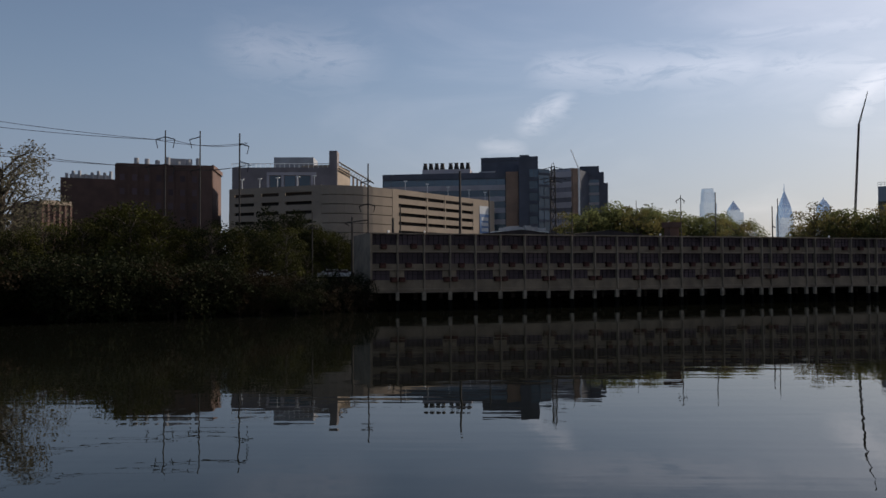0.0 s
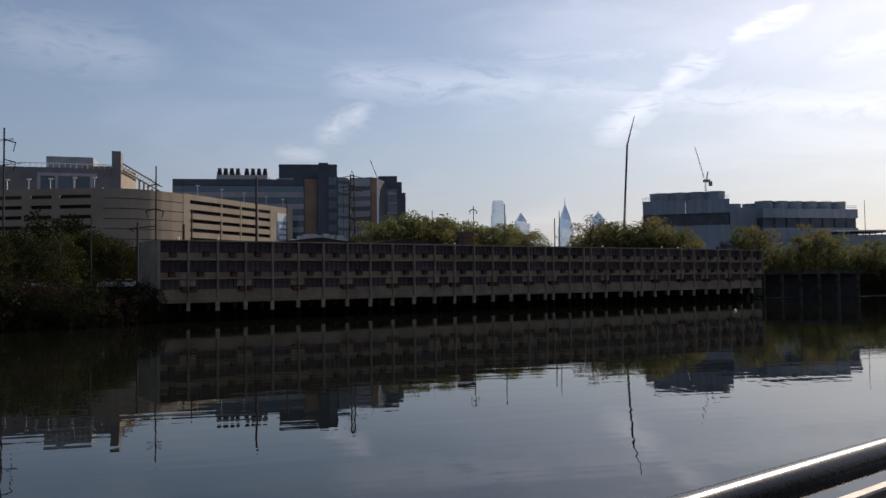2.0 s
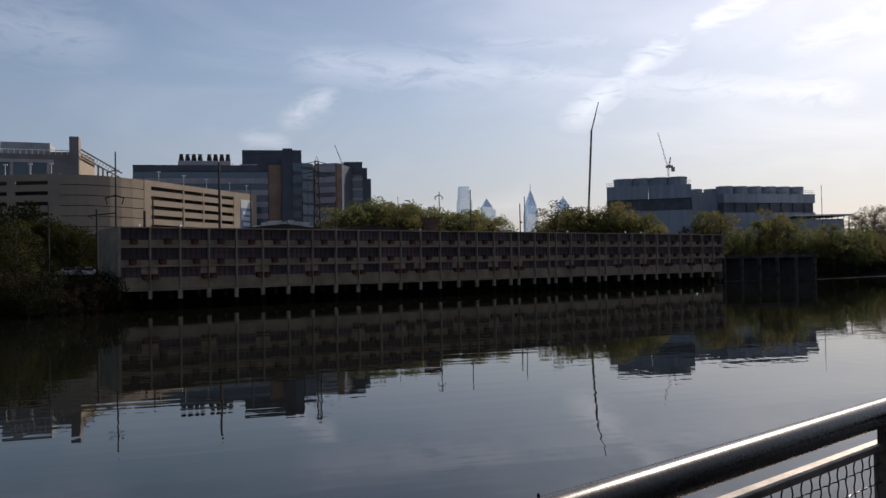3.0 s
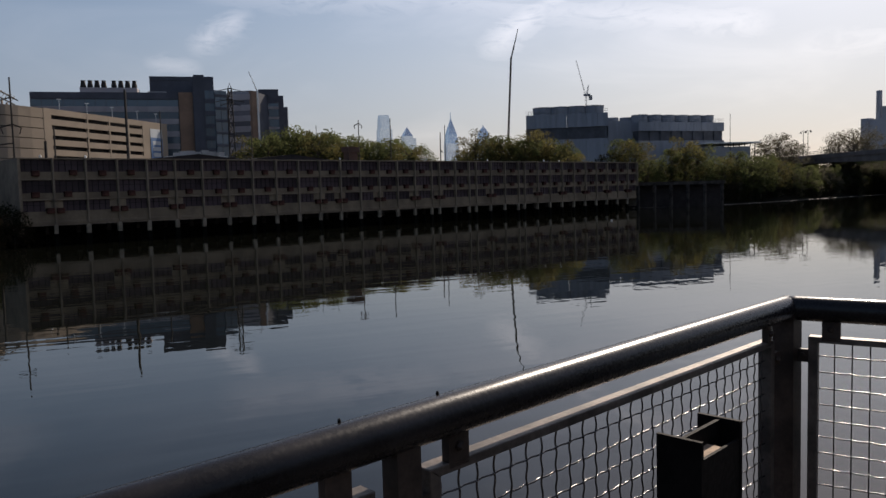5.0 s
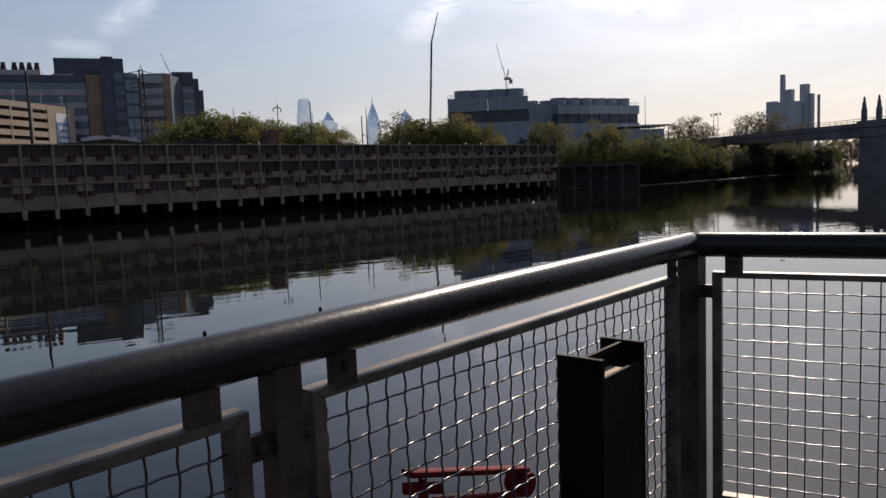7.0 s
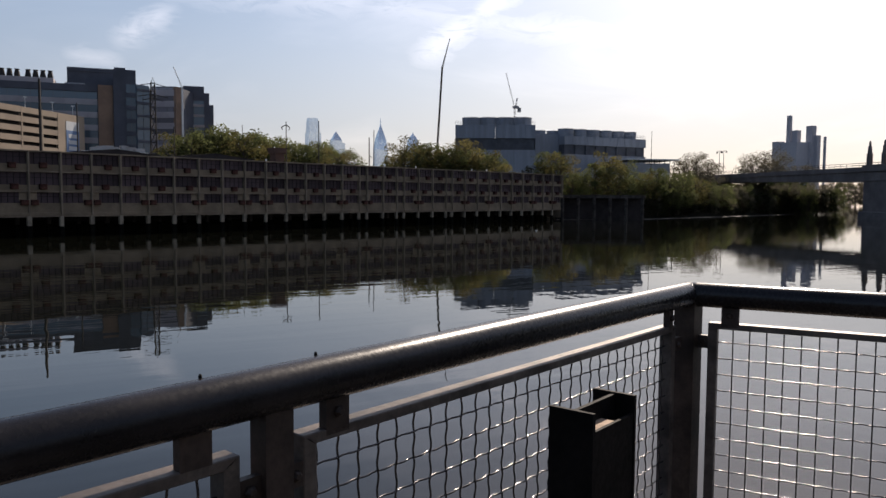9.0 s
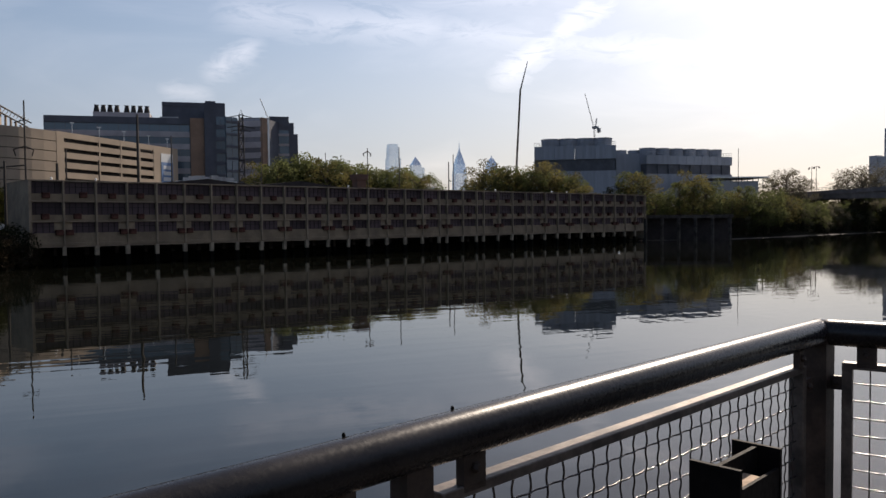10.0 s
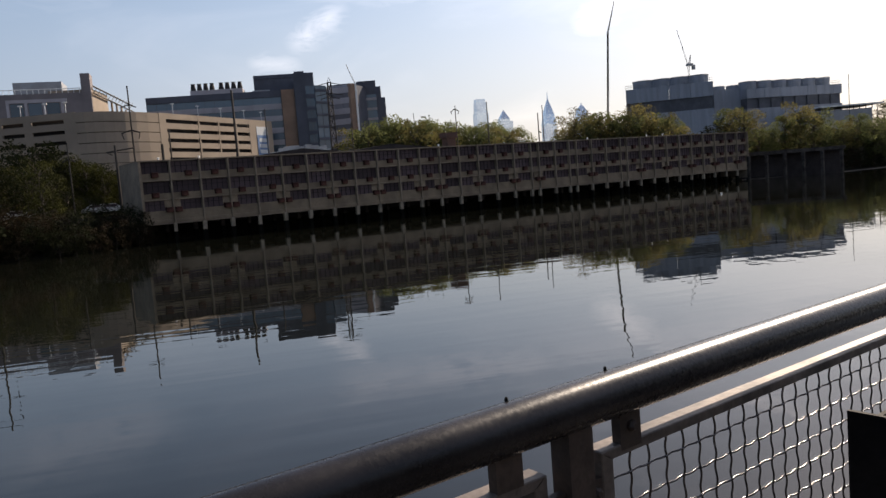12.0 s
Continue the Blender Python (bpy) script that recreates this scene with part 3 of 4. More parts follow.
    banded(home, u, ln, out, 0.0, 0.905, 9.6, 37.6, 4.0)
    part("parapet", slab(B(), out * 0.5, u, ln * 0.905, 0.6, 37.7, 39.8), NAVY, home)
    part("terracotta_bay", slab(B(), u * ln * 0.91 + out * 0.7, u, ln * 0.09, 0.8, 3, 39.9), BROWN_CLAD, home)
    part("plant_screen", slab(B(), u * ln * 0.28 - out * 5, u, ln * 0.36, 8, 39.5, 42.0), TOWER_BAND, home)
    for c in range(8):
        s = 0.30 + c * 0.043 + (0.02 if c > 3 else 0)
        p = u * ln * s - out * 6
        part("flue", tube(B(), [p + Vector((0, 0, 41)), p + Vector((0, 0, 42.6)), p + Vector((0, 0, 44.1)), p + Vector((0, 0, 44.3))], [0.95, 0.9, 0.6, 0.85], 10), POLE, home, "dark exhaust stack")
    part("plant_room", slab(B(), u * ln * 0.70 - out * 8, u, ln * 0.12, 8, 39.5, 41.3), GREY_METAL, home)
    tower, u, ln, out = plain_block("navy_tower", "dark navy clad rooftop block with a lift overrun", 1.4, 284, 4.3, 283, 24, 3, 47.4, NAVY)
    part("parapet", slab(B(), out * 0.3, u, ln, 0.3, 46.4, 47.6), NAVY, tower)
    shaft, u, ln, out = plain_block("navy_shaft", "dark navy clad stair shaft of the research building", 4.22, 264, 5.66, 264, 20, 3, 44.9, NAVY)
    part("lift_overrun", slab(B(), u * ln * 0.05 - out * 1, u, ln * 0.5, 6, 44.8, 45.6), NAVY, shaft)
    banded(shaft, u, ln, out, 0.55, 1.0, 8, 40.5, 4.05, band=NAVY, ratio=0.35, mull=2.0)
    bay, u, ln, out = plain_block("glass_corner_building", "glass curtain wall corner with green tinted panes", 5.68, 263.5, 6.5, 266, 16, 3, 40.5, NAVY_GLASS)
    banded(bay, u, ln, out, 0.0, 1.0, 6, 40, 4.05, band=NAVY, ratio=0.2, mull=1.6)
    t2, u, ln, out = plain_block("grey_glass_tower", "grey glass office tower with a brown pier", 6.6, 318, 8.25, 314, 26, 3, 47.2, NAVY)
    banded(t2, u, ln, out, 0.0, 1.0, 10, 46.8, 4.2, band=TOWER_BAND, glass=TOWER_GLASS, ratio=0.55)
    pier, u, ln, out = plain_block("brown_pier_block", "brown clad pier block of the office tower", 8.26, 313, 8.72, 315, 26, 3, 47.0, BROWN_CLAD)
    part("edge", slab(B(), u * ln * 0.75 + out * 0.3, u, ln * 0.25, 0.3, 3, 47.2), WHITE_PAINT, pier)
    t3, u, ln, out = plain_block("dark_glass_tower", "dark blue glass tower with stepped top", 8.74, 330, 10.15, 330, 22, 3, 49.8, NAVY)
    banded(t3, u, ln, out, 0.0, 1.0, 8, 44.0, 4.2, ratio=0.25)
    part("step", slab(B(), u * (ln + 0.01), u, 2.0, 18, 3, 47.2), NAVY, t3)
    part("step", slab(B(), u * (ln + 2.02), u, 1.6, 16, 3, 42.5), NAVY, t3)
    roofs, u, ln, out = plain_block("white_roofed_shed", "low white-roofed shed with clutter on the roof", 2.2, 176, 6.4, 178, 10, 3, 14.6, WHITE_PAINT)
    for c in range(9):
        part("roof_unit", slab(B(), u * (ln * (0.15 + 0.09 * c)) - out * 2, u, 1.2 + rnd.random(), 2, 14.5, 15.2 + rnd.random() * 1.2), GREY_METAL, roofs)


build_city()


def build_cooling():
    """The chiller plant: panelled halls with fan cylinders on the roof."""
    for name, az0, d0, az1, d1, z1, zc, cyl, r in (("chiller_plant", 28.3, 257, 34.25, 257, 29.6, 32.2, 4, 3.35), ("chiller_hall", 36.4, 268, 42.2, 290, 26.9, 29.5, 6, 2.8)):
        a, b = polar(az0, d0), polar(az1, d1)
        home = building(name, "pale blue-grey chiller plant with round fan stacks on the roof", "industrial building", a)
        u, ln = front(a, b)
        out = Vector((u.y, -u.x, 0))
        low0 = 21.3 if cyl == 4 else 20.6
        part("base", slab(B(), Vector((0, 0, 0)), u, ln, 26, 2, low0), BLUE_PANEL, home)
        part("louvre_band", slab(B(), u * 0.3 - out * 0.6, u, ln - 0.6, 25, low0, 25.2 if cyl == 4 else 23.9), LOUVRE, home, "dark air intake louvre band")
        top0 = 25.2 if cyl == 4 else 23.9
        panels = max(4, int(ln / 3.2))
        for c in range(panels):
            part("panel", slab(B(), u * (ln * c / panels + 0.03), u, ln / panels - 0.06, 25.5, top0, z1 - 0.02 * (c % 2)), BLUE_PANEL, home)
        for c in range(int(ln / 4.5) + 1):
            part("louvre_post", slab(B(), u * min(ln - 0.4, 4.5 * c) + out * -0.05, u, 0.4, 0.4, low0, top0), LOUVRE, home)
        for c in range(cyl):
            s = ln * ((c + 0.5) / cyl * (0.84 if cyl == 4 else 0.93) + (0.10 if cyl == 4 else 0.0))
            p = u * s - out * (r + 0.6)
            pts = [p + Vector((0, 0, z)) for z in (z1 - 0.3, z1 + 0.5, zc - 0.4, zc)]
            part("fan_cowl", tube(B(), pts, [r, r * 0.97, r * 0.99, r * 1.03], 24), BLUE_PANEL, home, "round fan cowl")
        rail = B()
        for c in range(30):
            tube(rail, [u * ln * c / 30 + out * -0.2 + Vector((0, 0, z1)), u * ln * c / 30 + out * -0.2 + Vector((0, 0, z1 + 1.2))], 0.05, 4)
        for zz in (z1 + 0.6, z1 + 1.2):
            tube(rail, [out * -0.2 + Vector((0, 0, zz)), u * ln + out * -0.2 + Vector((0, 0, zz))], 0.05, 4)
        part("roof_rail", rail, GREY_METAL, home)
    a, b = polar(34.25, 268), polar(36.4, 272)
    u, ln = front(a, b)
    link = building("plant_link", "lower panelled link between the chiller halls", "industrial building", a)
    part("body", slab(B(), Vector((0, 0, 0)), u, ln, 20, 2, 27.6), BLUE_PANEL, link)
    for c in range(2):
        p = u * ln * (0.25 + 0.5 * c) + Vector((-u.y, u.x, 0)) * 4
        part("fan_cowl", tube(B(), [p + Vector((0, 0, 27)), p + Vector((0, 0, 29.0))], 2.4, 20), BLUE_PANEL, link)
    a, b = polar(41.0, 262), polar(43.9, 268)
    u, ln = front(a, b)
    annex = building("plant_annex", "low grey annex with an overhanging flat roof", "industrial building", a)
    part("body", slab(B(), Vector((0, 0, 0)), u, ln, 16, 2, 17.2), GREY_METAL, annex)
    part("canopy", slab(B(), u * -1.0 + Vector((u.y, -u.x, 0)) * 1.0, u, ln + 4.0, 18, 18.2, 18.6), WHITE_PAINT, annex)
    for c in range(9):
        part("post", tube(B(), [u * ln * c / 8 + Vector((0, 0, 17)), u * ln * c / 8 + Vector((0, 0, 18.3))], 0.12, 5), POLE, annex)


build_cooling()


def tower_block(home, az, wide, d, z0, z1, mat, name="shaft", ratio=1.0):
    p = polar(az, d) - home.location
    h = wide / 2
    bm = B()
    low = [bm.verts.new((p.x + sx * h, p.y + sy * h, z0)) for sx, sy in ((-1, -1), (1, -1), (1, 1), (-1, 1))]
    top = [bm.verts.new((p.x + sx * h * ratio, p.y + sy * h * ratio, z1)) for sx, sy in ((-1, -1), (1, -1), (1, 1), (-1, 1))]
    bm.faces.new(low[::-1]), bm.faces.new(top)
    for i in range(4):
        bm.faces.new((low[i], low[(i + 1) % 4], top[(i + 1) % 4], top[i]))
    return part(name, bm, mat, home)


def build_skyline():
    d = 3000
    m = d * radians(0.78)         # one unit of width, in metres
    home = building("skyscraper", "pale hazy glass skyscraper with a notched square top", "skyscraper", polar(17.78, d))
    tower_block(home, 17.78, 1.2 * m, d, 0, 250, HAZE_GLASS)
    tower_block(home, 17.76, 1.0 * m, d, 250, 292, HAZE_GLASS, "upper_shaft", 0.97)
    tower_block(home, 17.74, 0.85 * m, d, 292, 305, HAZE_GLASS, "crown", 0.98)
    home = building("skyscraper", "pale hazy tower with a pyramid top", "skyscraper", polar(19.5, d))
    tower_block(home, 19.45, 0.9 * m, d, 0, 222, HAZE_GLASS)
    tower_block(home, 19.45, 0.9 * m, d, 222, 256, HAZE_GLASS, "pyramid", 0.05)
    tower_block(home, 19.95, 0.35 * m, d + 20, 0, 215, HAZE_GLASS, "side_block")
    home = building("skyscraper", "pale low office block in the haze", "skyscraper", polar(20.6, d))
    tower_block(home, 20.55, 0.8 * m, d, 0, 138, HAZE_GLASS)
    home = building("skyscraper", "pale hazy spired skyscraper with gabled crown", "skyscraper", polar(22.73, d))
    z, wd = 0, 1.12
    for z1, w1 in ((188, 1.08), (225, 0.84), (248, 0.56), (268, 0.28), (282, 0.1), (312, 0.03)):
        tower_block(home, 22.73, wd * m, d, z, z1, HAZE_GLASS, "tier", w1 / wd)
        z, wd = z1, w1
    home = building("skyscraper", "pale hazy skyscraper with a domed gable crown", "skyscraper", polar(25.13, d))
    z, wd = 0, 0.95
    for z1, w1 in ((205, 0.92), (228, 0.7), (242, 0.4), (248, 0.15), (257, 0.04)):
        tower_block(home, 25.13, wd * m, d, z, z1, HAZE_GLASS, "tier", w1 / wd)
        z, wd = z1, w1
    # power station beyond the bridge
    d = 620
    m = d * radians(1.0)
    home = building("power_station", "hazy grey power station with tall stacks", "power station", polar(52.2, d))
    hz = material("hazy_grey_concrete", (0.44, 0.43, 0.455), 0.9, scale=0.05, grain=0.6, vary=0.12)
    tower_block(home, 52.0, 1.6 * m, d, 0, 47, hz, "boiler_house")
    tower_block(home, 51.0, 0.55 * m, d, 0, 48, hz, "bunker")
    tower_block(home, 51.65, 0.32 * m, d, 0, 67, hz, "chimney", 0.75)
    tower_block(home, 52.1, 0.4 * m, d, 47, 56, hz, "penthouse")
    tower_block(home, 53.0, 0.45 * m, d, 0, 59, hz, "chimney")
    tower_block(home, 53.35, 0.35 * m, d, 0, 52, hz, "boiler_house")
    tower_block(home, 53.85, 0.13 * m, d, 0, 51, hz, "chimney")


build_skyline()


# ---- bridge ----
def build_bridge():
    a, b = polar(45.0, 336), polar(64.5, 213)
    u = (b - a).normalized()
    v = Vector((-u.y, u.x, 0))
    home = building("road_bridge", "grey steel and stone river bridge with an ornate pier", "bridge", a)
    ln = (b - a).length
    part("deck", slab(B(), Vector((0, 0, 0)), u, ln, 14, 13.4, 14.8), STONE, home)
    girder = B()
    steps = 24
    pier_s = ln * 0.738
    low, top = [], []
    for i in range(steps + 1):
        s = ln * i / steps
        k = abs(s - pier_s) / pier_s
        z = 10.4 + 1.4 * max(0.0, min(1.0, k * 1.7 - 0.1))
        low.append((u * s, z))
    for off in (0.4, 13.0):
        vs = [girder.verts.new(p + v * off + Vector((0, 0, z))) for p, z in low]
        vt = [girder.verts.new(p + v * off + Vector((0, 0, 13.4))) for p, z in low]
        ws = [girder.verts.new(p + v * (off + 0.6) + Vector((0, 0, z))) for p, z in low]
        for i in range(steps):
            girder.faces.new((vs[i], vs[i + 1], vt[i + 1], vt[i]))
            girder.faces.new((vs[i], ws[i], ws[i + 1], vs[i + 1]))
    part("girder", girder, STONE, home)
    rail = B()
    for i in range(60):
        p = u * ln * i / 60
        tube(rail, [p + Vector((0, 0, 14.7)), p + Vector((0, 0, 15.9))], 0.07, 4)
    for z in (15.3, 15.9):
        tube(rail, [Vector((0, 0, z)), u * ln + Vector((0, 0, z))], 0.07, 4)
    part("parapet_rail", rail, POLE, home)
    part("abutment", slab(B(), u * -6.0, u, 12, 14, 0, 13.3), STONE, home)
    p = u * (pier_s - 6.5) - v * 2.0
    pier = part("pier", slab(B(), p, u, 13.4, 5.6, -2, 13.2, 0.2), STONE, home, "massive grey stone pier")
    part("pier_base", slab(B(), p - u * 0.8 - v * 0.8, u, 15.0, 7.2, -2, 2.2, 0.2), STONE, pier)
    part("string_course", slab(B(), p - u * 0.25 - v * 0.25, u, 13.9, 6.1, 10.6, 11.2, 0.1), STONE, pier)
    part("pier_cap", slab(B(), p - u * 0.4 - v * 0.4, u, 14.2, 3.0, 13.3, 15.2, 0.1), STONE, pier)
    for s in (0.9, 6.5):
        q = p + u * s
        part("obelisk", slab(B(), q, u, 1.15, 1.15, 15.2, 18.4, 0.05), STONE, pier, "carved stone obelisk")
        part("finial", tube(B(), [q + u * 0.57 + v * 0.57 + Vector((0, 0, z)) for z in (18.3, 20.2, 20.5, 21.4, 21.9)], [0.6, 0.5, 0.32, 0.3, 0.06], 8), STONE, pier)
    q = p + u * 9.8 + v * 0.3
    wall_h = B()
    for a0, b0, a1, b1, z0, z1 in ((0, 0, 3.4, 3.4, 15.2, 17.4), (0, 0, 0.8, 0.8, 17.4, 19.2), (2.6, 0, 3.4, 0.8, 17.4, 19.2), (0, 2.6, 0.8, 3.4, 17.4, 19.2),
                                   (2.6, 2.6, 3.4, 3.4, 17.4, 19.2), (1.45, 0, 1.95, 0.6, 17.4, 19.2), (1.45, 2.8, 1.95, 3.4, 17.4, 19.2), (0, 0, 3.4, 3.4, 19.2, 20.6)):
        slab(wall_h, q + u * a0 + v * b0, u, a1 - a0, b1 - b0, z0, z1)
    part("gatehouse", wall_h, STONE, pier, "square stone gatehouse with open arches")
    part("gatehouse_cap", slab(B(), q + u * 0.45 + v * 0.45, u, 2.5, 2.5, 20.6, 22.4, 0.1), STONE, pier)
    part("finial", tube(B(), [q + u * 1.7 + v * 1.7 + Vector((0, 0, z)) for z in (22.4, 23.0, 23.4)], [0.7, 0.5, 0.1], 8), STONE, pier)
    for s in (0.16, 0.18):
        lamp = thing("street_lamp", a + u * ln * s + v * 1.0 + Vector((0, 0, 14.8)), "double-armed street lamp on the bridge", "street lamp", "bridge lamps")
        part("post", tube(B(), [(0, 0, 0), (0, 0, 9.0)], [0.14, 0.08], 6), POLE, lamp)
        arms = tube(B(), [Vector((0, 0, 8.9)) - u * 1.8, Vector((0, 0, 9.2)), Vector((0, 0, 8.9)) + u * 1.8], 0.07, 5)
        part("arm", arms, POLE, lamp)
        for k in (-1, 1):
            part("head", tube(B(), [u * 1.8 * k + Vector((0, 0, 8.3)), u * 1.8 * k + Vector((0, 0, 9.0))], [0.35, 0.15], 8), POLE, lamp)


build_bridge()


# ---- masts, poles, cranes ----
def pole(az, d, z1, arms=(), wide=0.16, name="utility_pole", label="dark steel utility pole beside the railway"):
    p = polar(az, d)
    z0 = ground_height(p.x, p.y) - 0.1
    home = thing(name, p + Vector((0, 0, z0)), label, "pole", "utility poles")
    part("shaft", tube(B(), [(0, 0, 0), (0, 0, z1 - z0)], [wide, wide * 0.7], 7), POLE, home)
    for z, x0, x1, drop in arms:
        bm = tube(B(), [(x0, 0, z - z0 - (0.5 if x0 < 0 else 0)), (0, 0, z - z0), (x1, 0, z - z0 - (0.5 if x1 > 0 else 0))], 0.1, 5)
        if drop:
            for x in {x0, x1} - {0}:
                tube(bm, [(x, 0, z - z0 - 0.5), (x * 0.8, 0, z - z0 - 0.5 - drop)], 0.08, 5)
        part("crossarm", bm, POLE, home)
    return home


pole(-21.6, 150, 31.9, ((30.7, -1.8, 1.8, 1.6), (25.6, -3.6, 1.8, 1.5)))
pole(-19.25, 150, 32.1, ((31.0, -2.0, 0, 1.6), (25.0, -1.9, 0, 0.8)))
pole(-16.5, 150, 32.0, ((30.0, 0, 1.8, 1.5), (26.6, 0, 1.8, 1.6)), 0.2)
pole(-7.15, 135, 24.6, ((21.6, -1.4, 1.0, 0), (17.5, -1.6, 1.2, 1.0), (14.6, -4.2, 0, 0.5)))
pole(-8.35, 122, 14.2, (), 0.22)
pole(-11.3, 118, 14.6, ((12.4, -0.8, 0.8, 0),), 0.12)
pole(-5.3, 130, 14.6, (), 0.28)
pole(-4.75, 130, 16.9, (), 0.16)
pole(-0.25, 130, 22.6, (), 0.25)
pole(-2.75, 130, 15.2, (), 0.10)
pole(1.95, 150, 21.5, (), 0.14)
pole(8.1, 150, 18.0, (), 0.14)
pole(12.75, 170, 20.5, (), 0.10)
pole(15.85, 150, 19.6, ((19.0, -0.9, 0.7, 0.5),), 0.12)
pole(18.2, 160, 20.8, (), 0.13)
pole(21.9, 170, 18.4, ((14.5, 0, 0.6, 0),), 0.16)
pole(22.25, 170, 20.0, (), 0.12)
pole(42.6, 250, 26.5, (), 0.11)
pole(44.2, 240, 16.2, (), 0.18)


def build_pylon():
    p = polar(6.75, 180)
    home = thing("lattice_pylon", p + Vector((0, 0, 4.0)), "dark lattice steel power pylon with three crossarms", "pylon")
    h, bm = 25.8, B()
    for sx, sy in ((-1, -1), (1, -1), (1, 1), (-1, 1)):
        tube(bm, [(sx * 0.8, sy * 0.8, 0), (sx * 0.4, sy * 0.4, h)], 0.09, 5)
    part("leg", bm, POLE, home)
    br = B()
    for k in range(10):
        z0, z1 = h * k / 10, h * (k + 1) / 10
        w0, w1 = 0.8 - 0.4 * k / 10, 0.8 - 0.4 * (k + 1) / 10
        for sy in (-1, 1):
            tube(br, [(-w0, sy * w0, z0), (w1, sy * w1, z1)], 0.05, 4)
            tube(br, [(w0, sy * w0, z0), (-w1, sy * w1, z1)], 0.05, 4)
            tube(br, [(-w1, sy * w1, z1), (w1, sy * w1, z1)], 0.08, 4)
    part("brace", br, POLE, home)
    for z, half in ((25.2, 2.6), (22.8, 3.1), (22.0, 2.2)):
        part("crossarm", tube(B(), [(-half, 0, z), (0, 0, z + 0.6), (half, 0, z)], 0.09, 5), POLE, home)
    part("peak", tube(B(), [(-0.4, 0, h), (0, 0, h + 1.2), (0.4, 0, h)], 0.1, 5), POLE, home)


build_pylon()


def lattice(bm, a, b, w0, w1, steps, r):
    a, b = Vector(a), Vector(b)
    d = (b - a).normalized()
    s = d.cross(Vector((0, 1, 0))).normalized()
    t = d.cross(s)
    cs = [s + t, s - t, -s - t, -s + t]
    for c in cs:
        tube(bm, [a + c * w0, b + c * w1], r, 4)
    for k in range(steps):
        p, q = a + (b - a) * k / steps, a + (b - a) * (k + 1) / steps
        wa, wb = w0 + (w1 - w0) * k / steps, w0 + (w1 - w0) * (k + 1) / steps
        for i in range(4):
            tube(bm, [p + cs[i] * wa, q + cs[(i + 1) % 4] * wb], r * 0.7, 3)
    return bm


def build_cranes():
    d = 262
    foot, knee, tip = polar(26.75, d), polar(27.3, d), polar(27.85, d)
    home = thing("crane_boom", foot + Vector((0, 0, 4)), "tall dark telescopic crane boom leaning slightly", "crane")
    part("boom", lattice(B(), (0, 0, 0), knee - foot + Vector((0, 0, 45.5)), 0.24, 0.17, 40, 0.09), POLE, home)
    part("jib", lattice(B(), knee - foot + Vector((0, 0, 45.3)), tip - foot + Vector((0, 0, 55.0)), 0.17, 0.04, 12, 0.06), POLE, home)
    d = 520
    base = polar(32.70, d)
    home = thing("tower_crane", base, "pale luffing tower crane above the rooftops", "crane")
    part("mast", lattice(B(), (0, 0, 0), (0, 0, 66), 0.45, 0.45, 30, 0.07), GREY_METAL, home)
    part("jib", lattice(B(), (-0.8, 0, 67.5), (-7.2, 0, 88.4), 0.3, 0.12, 14, 0.05), GREY_METAL, home)
    part("cab", slab(B(), Vector((-1.5, -1.5, 0)), (1, 0), 4.0, 2, 65.4, 67), GREY_METAL, home)
    part("frame", lattice(B(), (0.8, 0, 67), (1.9, 0, 72.5), 0.4, 0.2, 5, 0.09), GREY_METAL, home)
    part("counterweight", slab(B(), Vector((2.4, -1.2, 0)), (1, 0), 1.8, 1.6, 63, 66), GREY_METAL, home)
    base = polar(9.2, 560)
    home = thing("tower_crane", base + Vector((0, 0, 4)), "thin distant crane jib behind the towers", "crane")
    part("mast", lattice(B(), (0, 0, 0), (0, 0, 62), 0.5, 0.5, 20, 0.12), GREY_METAL, home)
    part("jib", lattice(B(), (0, 0, 62), (-10.6, 0, 89), 0.35, 0.15, 16, 0.08), GREY_METAL, home)


build_cranes()


def cable(a, b, sag, name="power_line"):
    pts = [Vector(a).lerp(Vector(b), i / 14.0) - Vector((0, 0, sag * 4 * (i / 14.0) * (1 - i / 14.0))) for i in range(15)]
    tagged(new(name, finish(tube(B(), pts, 0.045, 4), name, POLE)), "thin dark overhead power line", "power line", "power lines")


for bx, z, z2, sg in ((-1.8, 30.2, 38.8, 1.2), (1.8, 30.0, 36.0, 1.4), (-3.6, 25.0, 34.0, 1.4), (1.8, 25.0, 31.0, 1.5)):
    p, q = polar(-21.6, 150), polar(-44.0, 170)
    cable((p.x + bx, p.y, z), (q.x + bx, q.y, z2), sg)
    r = polar(-16.5, 150)
    cable((p.x + bx, p.y, z), (r.x + abs(bx) * 0.8, r.y, z if z > 28 else 26.0), 0.8)


# ---- trees and scrub ----
def leaf_cloud(bm, rnd, centre, radius, count, size, squash=0.8):
    for _ in range(count):
        while True:
            p = Vector((rnd.uniform(-1, 1), rnd.uniform(-1, 1), rnd.uniform(-1, 1)))
            if p.length < 1:
                break
        p = Vector((p.x * radius, p.y * radius, p.z * radius * squash)) + centre
        s = size * rnd.uniform(0.5, 1.3)
        a = Vector((rnd.uniform(-1, 1), rnd.uniform(-1, 1), rnd.uniform(-1, 1))).normalized()
        b = a.orthogonal().normalized()
        b = (b + a.cross(b) * rnd.uniform(-1, 1)).normalized()
        vs = [bm.verts.new(p + a * s), bm.verts.new(p + b * s * 0.55), bm.verts.new(p - a * s), bm.verts.new(p - b * s * 0.55)]
        bm.faces.new(vs)


